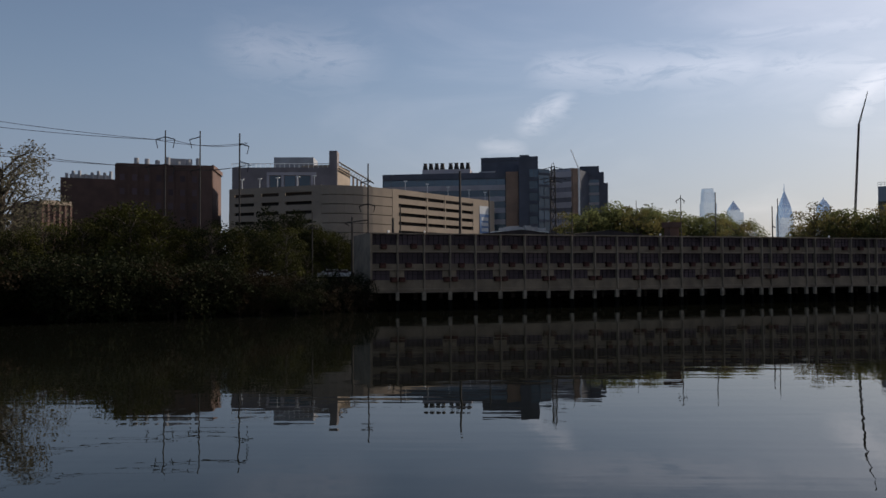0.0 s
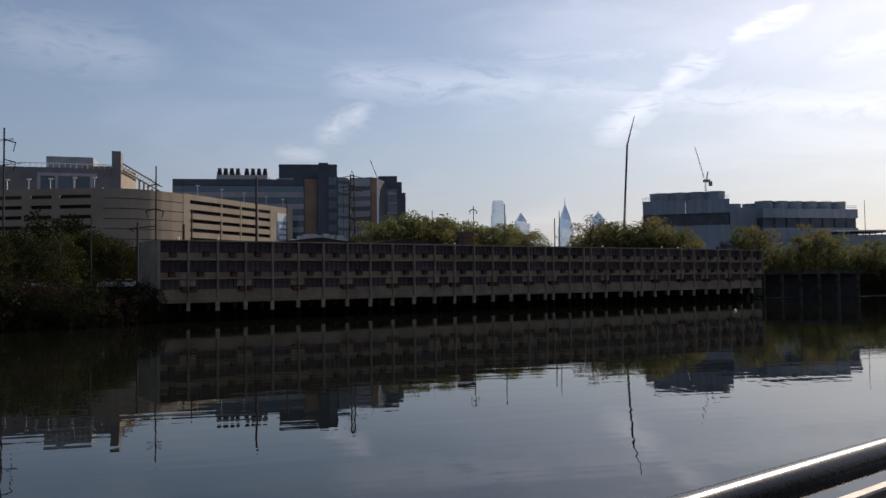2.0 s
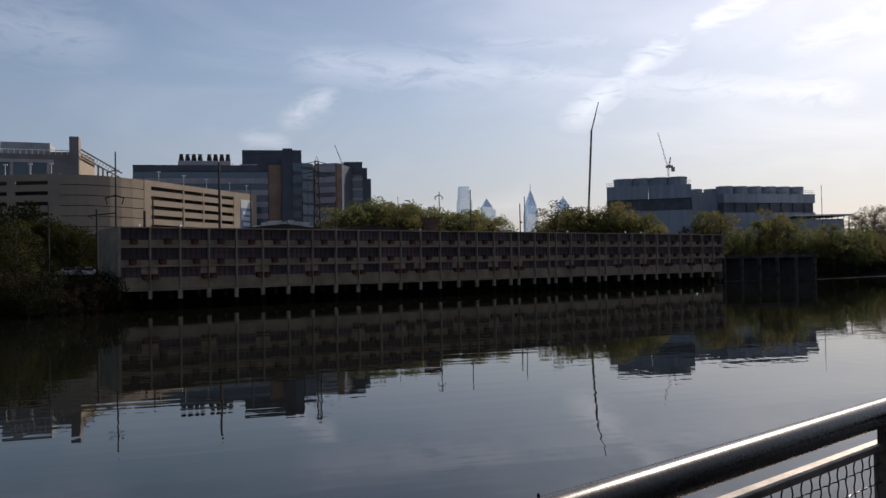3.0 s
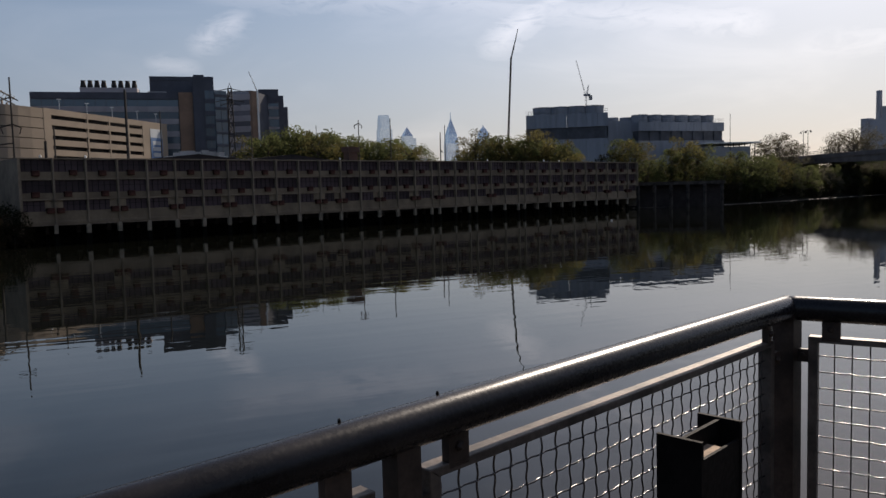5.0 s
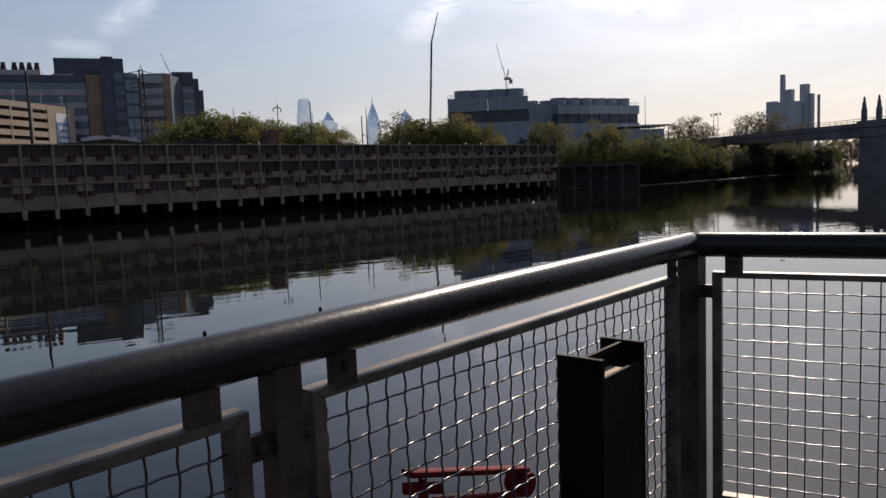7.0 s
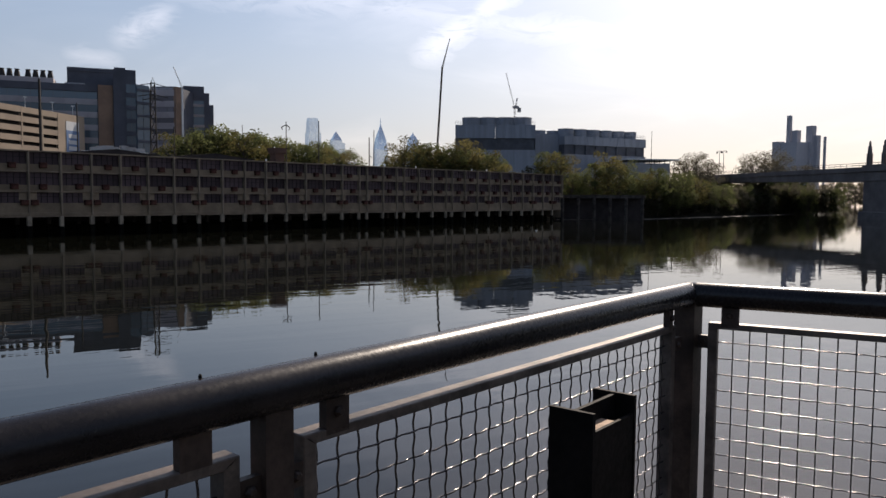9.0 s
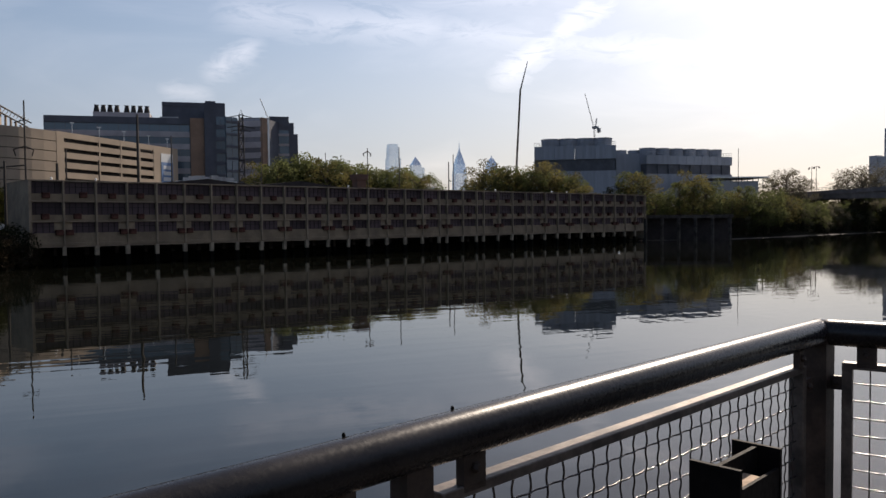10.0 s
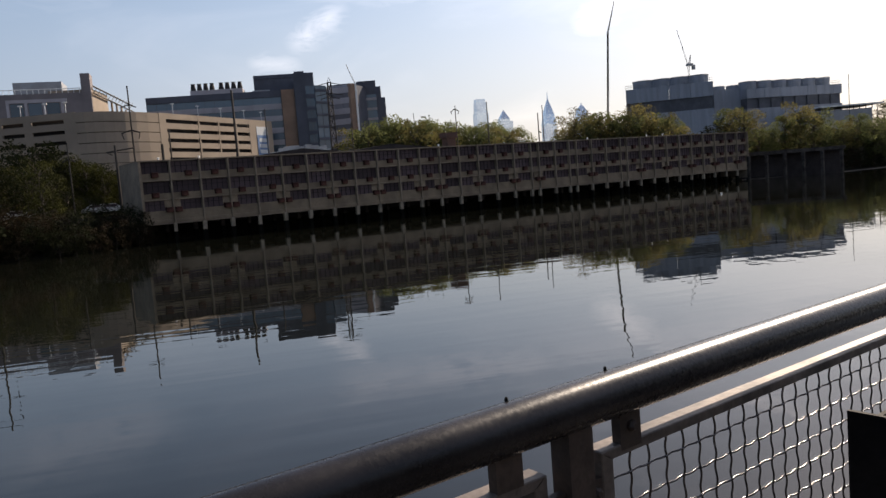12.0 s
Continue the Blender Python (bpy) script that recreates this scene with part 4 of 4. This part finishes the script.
def make_tree(name, seed, height, spread, mat, clumps, leaves, size, bare=0.25, label="", category="tree", group="trees"):
    rnd = random.Random(seed)
    home = thing(name, (0, 0, 0), label, category, group)
    wood = tube(B(), [(0, 0, -0.6), (0.1, 0, height * 0.25), (0.0, 0.15, height * 0.55), (0.1, 0.1, height * 0.85)], [height * 0.026, height * 0.02, height * 0.013, height * 0.004], 7)
    crown = B()
    for k in range(clumps):
        ang = k * 2.399 + rnd.uniform(-0.4, 0.4)
        f = (k + 0.5) / clumps
        z = height * (bare + (0.95 - bare) * f)
        prof = math.sin(math.pi * (0.22 + 0.6 * f)) ** 0.7
        r = spread * prof * rnd.uniform(0.45, 1.0)
        c = Vector((math.cos(ang) * r, math.sin(ang) * r, z + rnd.uniform(-0.06, 0.06) * height))
        root = Vector((0.05, 0.05, min(height * 0.8, max(0.12 * height, z - r * 0.7))))
        tube(wood, [root, root.lerp(c, 0.5) + Vector((0, 0, 0.03 * height)), c], [height * 0.008, height * 0.005, height * 0.0015], 4)
        leaf_cloud(crown, rnd, c, spread * rnd.uniform(0.22, 0.42), leaves, size)
    part("trunk", wood, BARK, home)
    me = bpy.data.meshes.new("crown")
    crown.to_mesh(me), crown.free()
    me.materials.append(mat)
    part("crown", me, mat, home)
    return home


def plant(kinds, az, d, z_top, seed, z0=None):
    """Stand a copy of a tree at a bearing, with its top at z_top."""
    rnd = random.Random(seed)
    src, h = kinds[seed % len(kinds)]
    p = polar(az, d)
    g = ground_height(p.x, p.y) if z0 is None else z0
    g = max(g, 0.1)
    k = (z_top - g) / h
    wide = k * rnd.uniform(0.95, 1.25)
    m = Matrix.Translation((p.x, p.y, g - 0.1)) @ Euler((0, 0, rnd.uniform(0, 6.28))).to_matrix().to_4x4() @ Matrix.Diagonal((wide, wide, k, 1))
    return copy_thing(src, m)


GREEN = [(make_tree("broadleaf_tree", s, 10, 3.6, LEAF, 36, 110, 0.17, label="olive-green broadleaf tree beginning to turn"), 10) for s in (1, 2, 3)]
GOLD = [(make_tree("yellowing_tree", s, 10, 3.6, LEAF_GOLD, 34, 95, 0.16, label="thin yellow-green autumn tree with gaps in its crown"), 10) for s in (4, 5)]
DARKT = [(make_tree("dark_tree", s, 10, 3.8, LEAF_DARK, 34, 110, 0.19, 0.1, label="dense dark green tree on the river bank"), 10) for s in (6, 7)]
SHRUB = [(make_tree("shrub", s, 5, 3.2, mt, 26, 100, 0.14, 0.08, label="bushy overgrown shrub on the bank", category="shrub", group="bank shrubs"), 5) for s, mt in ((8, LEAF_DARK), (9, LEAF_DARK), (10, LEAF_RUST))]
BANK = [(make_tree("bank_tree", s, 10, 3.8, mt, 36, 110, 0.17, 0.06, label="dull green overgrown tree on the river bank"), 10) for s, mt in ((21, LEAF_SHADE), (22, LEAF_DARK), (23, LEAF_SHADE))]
LOWTREE = [(make_tree("riverside_tree", s, 10, 4.2, mt, 44, 130, 0.19, 0.02, label="olive riverside tree leafed down to the ground"), 10) for s, mt in ((41, LEAF_HAZED), (42, LEAF), (43, LEAF_HAZED))]
BARE = [(make_tree("sparse_tree", s, 10, 3.6, LEAF_HAZED, 50, 130, 0.11, 0.25, label="feathery thinly leaved autumn tree"), 10) for s in (11, 12)]
r0 = random.Random(77)


def ramp(v, table):
    """Straight lines through (v, value) pairs."""
    for (a, ya), (b, yb) in zip(table, table[1:]):
        if v <= b:
            return ya + (yb - ya) * max(0.0, (v - a) / (b - a))
    return table[-1][1]


for k in range(22):                                  # row behind the riverside building
    az = 8.5 + k * 0.55
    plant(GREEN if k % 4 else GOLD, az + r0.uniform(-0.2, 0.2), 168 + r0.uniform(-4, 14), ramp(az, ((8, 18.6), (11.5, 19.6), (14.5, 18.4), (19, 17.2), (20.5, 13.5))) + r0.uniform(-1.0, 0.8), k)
for k in range(20):
    az = 23.6 + k * 0.5
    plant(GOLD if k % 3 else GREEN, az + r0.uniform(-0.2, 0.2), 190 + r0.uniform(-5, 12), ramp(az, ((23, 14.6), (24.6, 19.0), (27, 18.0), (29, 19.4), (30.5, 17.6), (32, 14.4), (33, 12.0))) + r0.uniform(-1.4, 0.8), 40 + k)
for az, d, z in ((33.4, 212, 11.5), (34.4, 212, 15.0), (35.3, 212, 18.6), (36.1, 208, 17.4), (37.0, 204, 12.2), (37.8, 206, 11.5), (38.7, 208, 15.0), (39.6, 208, 17.6), (40.4, 210, 15.2), (41.3, 214, 12.5), (42.2, 218, 12.8), (43.0, 222, 14.3), (43.9, 226, 12.4), (44.8, 232, 13.0), (45.7, 240, 11.8), (46.6, 248, 11.0), (47.5, 258, 10.5)):
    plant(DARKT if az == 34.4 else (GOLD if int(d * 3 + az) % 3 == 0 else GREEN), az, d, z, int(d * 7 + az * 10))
def shore_range(az):
    """Distance to the waterline beyond the wharf at a bearing."""
    return 98.9 / (0.942 * math.cos(radians(az)) - 0.335 * math.sin(radians(az)))


for k in range(40):                                  # scrub along the water past the building, dark low rows standing for shade
    az = 36.4 + k * 0.42
    d = max(shore_range(az), 207.0)
    plant(LOWTREE, az, d + 11 + r0.uniform(0, 6), 9.6 + r0.uniform(-1.2, 1.8), 610 + k)
    plant(BANK if k % 3 else LOWTREE, az + 0.2, d + 5 + r0.uniform(0, 3), 6.4 + r0.uniform(-0.8, 1.4), 650 + k)
    plant(SHRUB, az, d + 2.0 + r0.uniform(0, 3), 4.0 + r0.uniform(-0.8, 1.5), 90 + k)
for az, d, z in ((44.9, 300, 20.0), (45.7, 300, 22.4), (46.5, 305, 20.0), (49.4, 340, 22.5), (50.2, 340, 25.6), (51.0, 345, 24.0), (52.6, 345, 19.5)):
    plant(BARE, az, d, z, int(d + az * 10), 4.0)
for k in range(15):                                  # wood behind the bridge
    plant(LOWTREE, 46.8 + k * 0.56, 306 + r0.uniform(-4, 8), 10.0 + r0.uniform(-1.5, 1.5), 560 + k, 0.4)
    plant(GREEN, 46.3 + k * 0.46, 335 + r0.uniform(-8, 20), 13.0 + r0.uniform(-2, 2), 130 + k, 1.5)
    plant(SHRUB, 46.8 + k * 0.52, 312 + r0.uniform(-6, 8), 7.0 + r0.uniform(-1.5, 2), 190 + k, 0.6)
for k in range(14):                                  # far bank past the pier
    plant(LOWTREE, 54.4 + k * 0.7, 700 + 30 * r0.random(), 22 + r0.uniform(-3, 3), 150 + k, 1.0)
LEFT = ((-36, 11.5), (-31, 11.0), (-27, 13.0), (-23.6, 15.8), (-20, 11.8), (-16, 13.0), (-13, 11.4), (-11.5, 9.4), (-10.4, 7.0), (-9.0, 5.4))
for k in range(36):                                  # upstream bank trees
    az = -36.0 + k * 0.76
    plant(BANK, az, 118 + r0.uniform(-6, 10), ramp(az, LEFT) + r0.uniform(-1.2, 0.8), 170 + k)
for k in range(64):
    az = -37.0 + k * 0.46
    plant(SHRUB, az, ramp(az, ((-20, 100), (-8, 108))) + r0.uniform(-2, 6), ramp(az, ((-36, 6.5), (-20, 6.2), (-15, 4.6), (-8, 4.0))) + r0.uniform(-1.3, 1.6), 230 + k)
for k in range(22):
    plant(SHRUB, -18.0 + k * 0.5, 99 + r0.uniform(-1, 5) + max(0.0, (k - 14) * 1.2), 3.4 + r0.uniform(-0.8, 1.2), 410 + k)
plant(DARKT, -13.6, 150, 17.6, 301), plant(DARKT, -12.5, 150, 16.0, 302), plant(DARKT, -15.2, 146, 14.6, 303), plant(BANK, -11.4, 146, 12.0, 304)
for k in range(14):                                  # thicket between the garage and the river
    az = -11.6 + k * 0.32
    plant(BANK, az, 136 + r0.uniform(-3, 6), ramp(az, ((-11.6, 14.5), (-10.2, 12.6), (-9.2, 11.0), (-7.4, 10.4))) + r0.uniform(-0.8, 0.6), 700 + k)
plant(BARE, -31.6, 124, 24.0, 311), plant(BARE, -33.2, 124, 22.0, 312)
for k in range(20):                                  # unseen wooded bank added behind the viewer to cut low sky light
    p_az = 100 + k * 8.4
    plant(GREEN if k % 2 else DARKT, p_az, 48 + r0.uniform(-6, 14), 17 + r0.uniform(-2, 4), 330 + k)
for kinds in (GREEN, GOLD, DARKT, SHRUB, BANK, LOWTREE, BARE):
    for j, (src, h) in enumerate(kinds):
        spot = polar(-60 - 6 * j - h, 120)
        src.location = (spot.x, spot.y, max(0.0, ground_height(spot.x, spot.y) - 0.1))


# ---- old wharf beyond the building ----
def build_wharf():
    home = thing("old_wharf", polar(36.4, 190), "dark old wharf wall with concrete piers", "wharf")
    for k in range(6):
        p = polar(36.35 + k * 1.15, 189 + 1.45 * k) - home.location
        part("pier", slab(B(), p, (0.94, 0.33), 0.6, 0.6, -1, 5.4), OLD_TIMBER_SHADE, home)
    a, b = polar(36.1, 190.5) - home.location, polar(42.3, 198) - home.location
    u, ln = front(a, b)
    part("cap_beam", slab(B(), a, u, ln, 3, 5.4, 6.2), OLD_TIMBER_SHADE, home)
    part("back_wall", slab(B(), a + Vector((-u.y, u.x, 0)) * 3, u, ln, 1, -1, 5.4), DARK_WALL, home)


build_wharf()


def build_mud_edge():
    """Strip of wet mud along the waterline beyond the wharf."""
    rnd, bm = random.Random(5), B()
    rows = []
    for k in range(90):
        s = 134.5 + k * 2.2
        d = 5.0 - 12.5 * min(1.0, (s - 134) / 22.0) - 2.6 + rnd.uniform(-0.3, 0.3)
        p = SHORE + ALONG * s + AWAY * d
        wide = rnd.uniform(0.6, 1.3)
        rows.append([bm.verts.new((p + AWAY * a).to_tuple()[:2] + (z,)) for a, z in ((-0.4, -0.3), (0.0, 0.03), (wide * 0.5, 0.08 + rnd.uniform(0, 0.08)), (wide, -0.3))])
    for a, b in zip(rows, rows[1:]):
        for i in range(3):
            bm.faces.new((a[i], b[i], b[i + 1], a[i + 1]))
    tagged(new("mud_edge", finish(bm, "mud_edge", MUD)), "strip of wet mud along the waterline", "mud bank", kind="structure")


build_mud_edge()


float_ = B()
bmesh.ops.create_icosphere(float_, subdivisions=2, radius=0.14)
for vert in float_.verts:
    vert.co.z = vert.co.z * 0.8 + 0.1
    vert.co.x *= 1.7
buoy = tagged(new("float", finish(float_, "float", WHITE_PAINT, False)), "small white float lying on the water", "float")
buoy.location = (70.1, 102.3, 0.0)


# ---- parked cars on the far bank ----
def make_car():
    car = thing("car", (0, 0, 0), "white parked car glimpsed through the scrub", "car", "parked cars")
    body = B()
    prof = [(-2.2, 0.35), (2.2, 0.35), (2.25, 0.75), (1.3, 0.95), (0.6, 1.45), (-1.0, 1.48), (-1.7, 1.0), (-2.25, 0.9)]
    f = [[body.verts.new((x, y, z)) for x, z in prof] for y in (-0.85, 0.85)]
    body.faces.new(f[0]), body.faces.new(f[1][::-1])
    for i in range(len(prof)):
        body.faces.new((f[0][i], f[0][(i + 1) % 8], f[1][(i + 1) % 8], f[1][i]))
    part("body", body, CAR_WHITE, car)
    part("side_window", slab(B(), Vector((-1.2, -0.87, 0)), (1, 0), 2.0, 0.02, 1.0, 1.38), WINDOW, car)
    for x in (-1.4, 1.4):
        for y in (-0.8, 0.65):
            part("wheel", tube(B(), [(x, y, 0.32), (x, y + 0.18, 0.32)], 0.32, 14), RUBBER, car)
    return car


car = make_car()
spots = [(-9.0, 124), (-9.9, 126), (-14.6, 124), (-16.5, 123)]
for az, d in spots[1:]:
    p = polar(az, d)
    copy_thing(car, pose(p.x, p.y, ground_height(p.x, p.y) + 0.02, 0, 0, 12))
p = polar(*spots[0])
car.matrix_world = pose(p.x, p.y, ground_height(p.x, p.y) + 0.02, 0, 0, 8)


# ---- the viewing deck and its railing ----
CORNER = Vector((1.99, 1.929, 0))
D1 = Vector((-0.9255, -0.379, 0))       # from the corner along the river rail
N1 = Vector((-0.379, 0.9255, 0))        # towards the river
D2 = Vector((0.5736, -0.8192, 0))       # from the corner along the short rail
N2 = Vector((0.8192, 0.5736, 0))
PIPE_Z, PIPE_R, DECK_Z = 5.0105, 0.0415, 3.98


def obox(bm, o, u, n, s0, s1, d0, d1, z0, z1, bevel=0.003):
    hull(bm, [o + u * s0 + n * d0, o + u * s1 + n * d0, o + u * s1 + n * d1, o + u * s0 + n * d1], z0, z1)
    return bm


def crimped(length, phase, pitch, axis):
    """A crimped wire along x or z, waving across the panel."""
    pts, n = [], max(8, int(length / pitch * 8))
    for i in range(n + 1):
        s = length * i / n
        wv = 0.0020 * math.sin(2 * math.pi * s / pitch + phase)
        pts.append((0.0, wv, s) if axis == "z" else (s, wv, 0.0006 * math.cos(2 * math.pi * s / pitch + phase)))
    return finish(tube(B(), pts, 0.0023, 8), "wire", WIRE, True)


PITCH, RISE, PANEL_TOP, PANEL_LOW = 0.0530, 0.0562, 4.917, 4.10


def infill_panel(home, u, n, s0, s1, first, label):
    """A wire infill panel in a bar frame, from s0 to s1 along u."""
    fr = B()
    rings = []
    for d in (-0.010, 0.034):
        for a0, a1, z0, z1 in ((s0, s1, PANEL_LOW, PANEL_TOP), (s0 + 0.03, s1 - 0.03, PANEL_LOW + 0.03, PANEL_TOP - 0.020)):
            rings.append([fr.verts.new(CORNER + u * a + n * d + Vector((0, 0, z))) for a, z in ((a0, z0), (a1, z0), (a1, z1), (a0, z1))])
    for r0_, r1_ in ((0, 1), (2, 3), (0, 2), (1, 3)):
        for k in range(4):
            fr.faces.new((rings[r0_][k], rings[r0_][(k + 1) % 4], rings[r1_][(k + 1) % 4], rings[r1_][k]))
    bmesh.ops.bevel(fr, geom=list(fr.edges), offset=0.002, segments=1, affect="EDGES", profile=0.5)
    panel = part("infill_panel", fr, PANEL_STEEL, home, label)
    ang = math.atan2(u.y, u.x)
    hgt = PANEL_TOP - PANEL_LOW - 0.03
    up = [crimped(hgt, ph, RISE, "z") for ph in (0.0, math.pi)]
    across = [crimped(s1 - s0 - 0.04, ph, PITCH, "x") for ph in (math.pi, 0.0)]
    k, s = 0, first
    while s < s1 - 0.035:
        wire = part("wire", up[k % 2], WIRE, panel)
        wire.matrix_local = Matrix.Translation(CORNER + u * s + n * 0.012 + Vector((0, 0, PANEL_LOW + 0.02))) @ Euler((0, 0, ang)).to_matrix().to_4x4()
        s += PITCH
        k += 1
    k, z = 0, 4.849
    while z > PANEL_LOW + 0.03:
        wire = part("wire", across[k % 2], WIRE, panel)
        wire.matrix_local = Matrix.Translation(CORNER + u * (s0 + 0.02) + n * 0.012 + Vector((0, 0, z))) @ Euler((0, 0, ang)).to_matrix().to_4x4()
        z -= RISE
        k += 1
    return panel


def bolt(home, at, n):
    bm = tube(B(), [at - n * 0.012, at - n * 0.006, at], [0.006, 0.011, 0.011], 6)
    return part("bolt", bm, FLAT_STEEL, home)


def build_railing():
    home = thing("railing", (0, 0, 0), "weathered steel pipe railing with crimped wire infill panels", "railing")
    up = Vector((0, 0, PIPE_Z))
    part("top_rail", tube(B(), [CORNER + up + D1 * k for k in (-0.012, 0.03, 0.9, 2.6, 5.15, 5.2)], PIPE_R, 40), STEEL, home, "worn dark steel pipe handrail", True)
    part("top_rail", tube(B(), [CORNER + up + D2 * k for k in (-0.014, 0.03, 1.6, 3.15, 3.2)], PIPE_R, 40), STEEL, home, "worn dark steel pipe handrail", True)
    # posts: paired flat bars with a spacer
    for o, u, n, s in ((CORNER, D1, N1, 1.771), (CORNER, D1, N1, 3.5), (CORNER, D2, N2, 1.75), (CORNER, D1, N1, 5.1), (CORNER, D2, N2, 3.1)):
        bm = obox(B(), o, u, n, s - 0.029, s + 0.029, -0.022, 0.022, DECK_Z, PIPE_Z - 0.03)
        part("post", bm, FLAT_STEEL, home)
    bm = obox(B(), CORNER, D1, N1, -0.036, 0.036, -0.036, 0.036, DECK_Z, PIPE_Z - 0.02)
    part("post", bm, FLAT_STEEL, home, "square steel corner post")
    panels = ((D1, N1, 0.125, 1.71, 0.180), (D1, N1, 1.842, 3.42, 1.908), (D1, N1, 3.58, 5.02, 3.646), (D2, N2, 0.068, 1.68, 0.147), (D2, N2, 1.83, 3.02, 1.90))
    for u, n, s0, s1, first in panels:
        infill_panel(home, u, n, s0, s1, first, "crimped wire mesh in a flat bar frame")
        for s in ((s0 + 0.08, s1 - 0.08) if u is D1 else (s0 + 0.07, s1 - 0.08)):
            w_ = 0.028
            if u is D1 and s0 < 0.2 and s < 0.5:
                s, w_ = 0.165, 0.016
            tab = part("bracket", obox(B(), CORNER, u, n, s - w_, s + w_, -0.010, 0.010, PANEL_TOP - 0.012, PIPE_Z - 0.03), FLAT_STEEL, home, "welded flat hanger bracket")
            if s != s0 + 0.08 or s0 < 1.0:
                bolt(tab, CORNER + u * s - n * 0.010 + Vector((0, 0, 4.946)), n)
        for s, sgn in ((s0, -1), (s1, 1)):
            clip = part("clip", obox(B(), CORNER, u, n, min(s, s + sgn * 0.05), max(s, s + sgn * 0.05), -0.008, 0.008, 4.828, 4.872), FLAT_STEEL, home)
            bolt(clip, CORNER + u * (s + sgn * 0.018) - n * 0.008 + Vector((0, 0, 4.85)), n)
    for s in (1.664, 1.90):
        at = CORNER + D1 * s + N1 * 0.012 + Vector((0, 0, PIPE_Z + PIPE_R - 0.004))
        part("stud", tube(B(), [at, at + Vector((0, 0, 0.006)), at + Vector((0, 0, 0.010))], [0.0028, 0.0034, 0.0015], 7), BLACK_STEEL, home, "tiny black stud on the pipe")


build_railing()


def build_stub():
    """Cut-off steel H section standing inside the railing."""
    a = Vector((1.01, 1.294, 0))
    w_ = Vector((1.203, 1.378, 0)) - a
    ln = w_.length
    u = w_.normalized()
    n = Vector((-u.y, u.x, 0))
    home = thing("steel_column_stub", (0, 0, 0), "cut-off black steel column with an open top", "steel column")
    half, t, top = 0.054, 0.010, 4.884
    part("flange", obox(B(), a, u, n, 0, t, -half, half, DECK_Z, top), BLACK_STEEL, home)
    part("flange", obox(B(), a, u, n, ln - t, ln, -half, half, DECK_Z, top), BLACK_STEEL, home)
    part("web", obox(B(), a, u, n, t, ln - t, -0.005, 0.005, DECK_Z, top - 0.004), BLACK_STEEL, home)
    part("side_plate", obox(B(), a, u, n, t, ln - t, -half + 0.002, -half + 0.010, DECK_Z, top - 0.042), BLACK_STEEL, home)
    part("seat_plate", obox(B(), a, u, n, t, ln * 0.62, -half + 0.011, -0.0055, top - 0.056, top - 0.046), RUSTY_PLATE, home, "sunlit rusty seat plate inside the column")


build_stub()


def build_red_bracket():
    """Red steel bracket fixed outside the railing."""
    home = thing("red_steel_bracket", (0, 0, 0), "chipped red painted steel bracket bolted outside the railing", "bracket")
    off = 0.22

    def at(s, z, d=0.0):
        return CORNER + D1 * s + N1 * (off + d) + Vector((0, 0, z))

    def bar(s0, z0, s1, z1, half, deep):
        bm = B()
        vs = []
        for d in (0.0, deep):
            vs.append([bm.verts.new(at(s, z, d)) for s, z in ((s0, z0 - half), (s1, z1 - half), (s1, z1 + half), (s0, z0 + half))])
        bm.faces.new(vs[0]), bm.faces.new(vs[1][::-1])
        for k in range(4):
            bm.faces.new((vs[0][k], vs[0][(k + 1) % 4], vs[1][(k + 1) % 4], vs[1][k]))
        bmesh.ops.bevel(bm, geom=list(bm.edges), offset=0.003, segments=1, affect="EDGES", profile=0.5)
        return bm

    part("arm", bar(1.22, 4.545, 0.70, 4.385, 0.009, 0.04), RED_PAINT, home)
    part("brace", bar(1.12, 4.44, 0.70, 4.31, 0.008, 0.03), RED_PAINT, home)
    part("plate", bar(1.25, 4.52, 1.10, 4.47, 0.016, 0.012), RED_PAINT, home, "dark red end plate")
    part("pivot", tube(B(), [at(0.72, 4.35, -0.01), at(0.72, 4.35, 0.06)], 0.035, 14), RED_PAINT, home)
    part("strut", bar(1.20, 3.85, 1.17, 4.50, 0.02, 0.03), RED_PAINT, home)
    foot = B()
    obox(foot, CORNER, D1, N1, 1.12, 1.26, -0.15, off + 0.03, 3.84, 3.90)
    part("foot", foot, RED_PAINT, home)


build_red_bracket()


def build_deck():
    frame_ = B()
    for k in range(4):
        obox(frame_, CORNER, D1, N1, -0.05 - 0.19 * k, 5.3, -0.25 - k * 0.9, -0.1 - k * 0.9, DECK_Z - 0.35, DECK_Z - 0.06)
    deck = tagged(new("deck", finish(frame_, "deck", DECK)), "grey timber viewing deck above the river", "deck", kind="structure")
    for k in range(34):
        part("plank", obox(B(), CORNER, D1, N1, -0.08 + k * 0.16, 0.07 + k * 0.16, -3.2, 0.08, DECK_Z - 0.05, DECK_Z - 0.002 * (k % 3)), DECK, deck)
    for k in range(1, 5):                             # boards that widen the deck along the slanting rail
        part("plank", obox(B(), CORNER, D1, N1, -0.08 - k * 0.16, 0.07 - k * 0.16, -3.2, 0.06 - 0.71 * (k - 0.5), DECK_Z - 0.05, DECK_Z - 0.002 * (k % 3)), DECK, deck)
    for k in range(3):
        for j in range(2):
            p = CORNER + D1 * (0.2 + 2.4 * k) - N1 * (0.25 + 2.6 * j)
            part("pile", tube(B(), [p + Vector((0, 0, -2)), p + Vector((0, 0, DECK_Z - 0.3))], 0.15, 10), WOOD_PILE, deck)


build_deck()
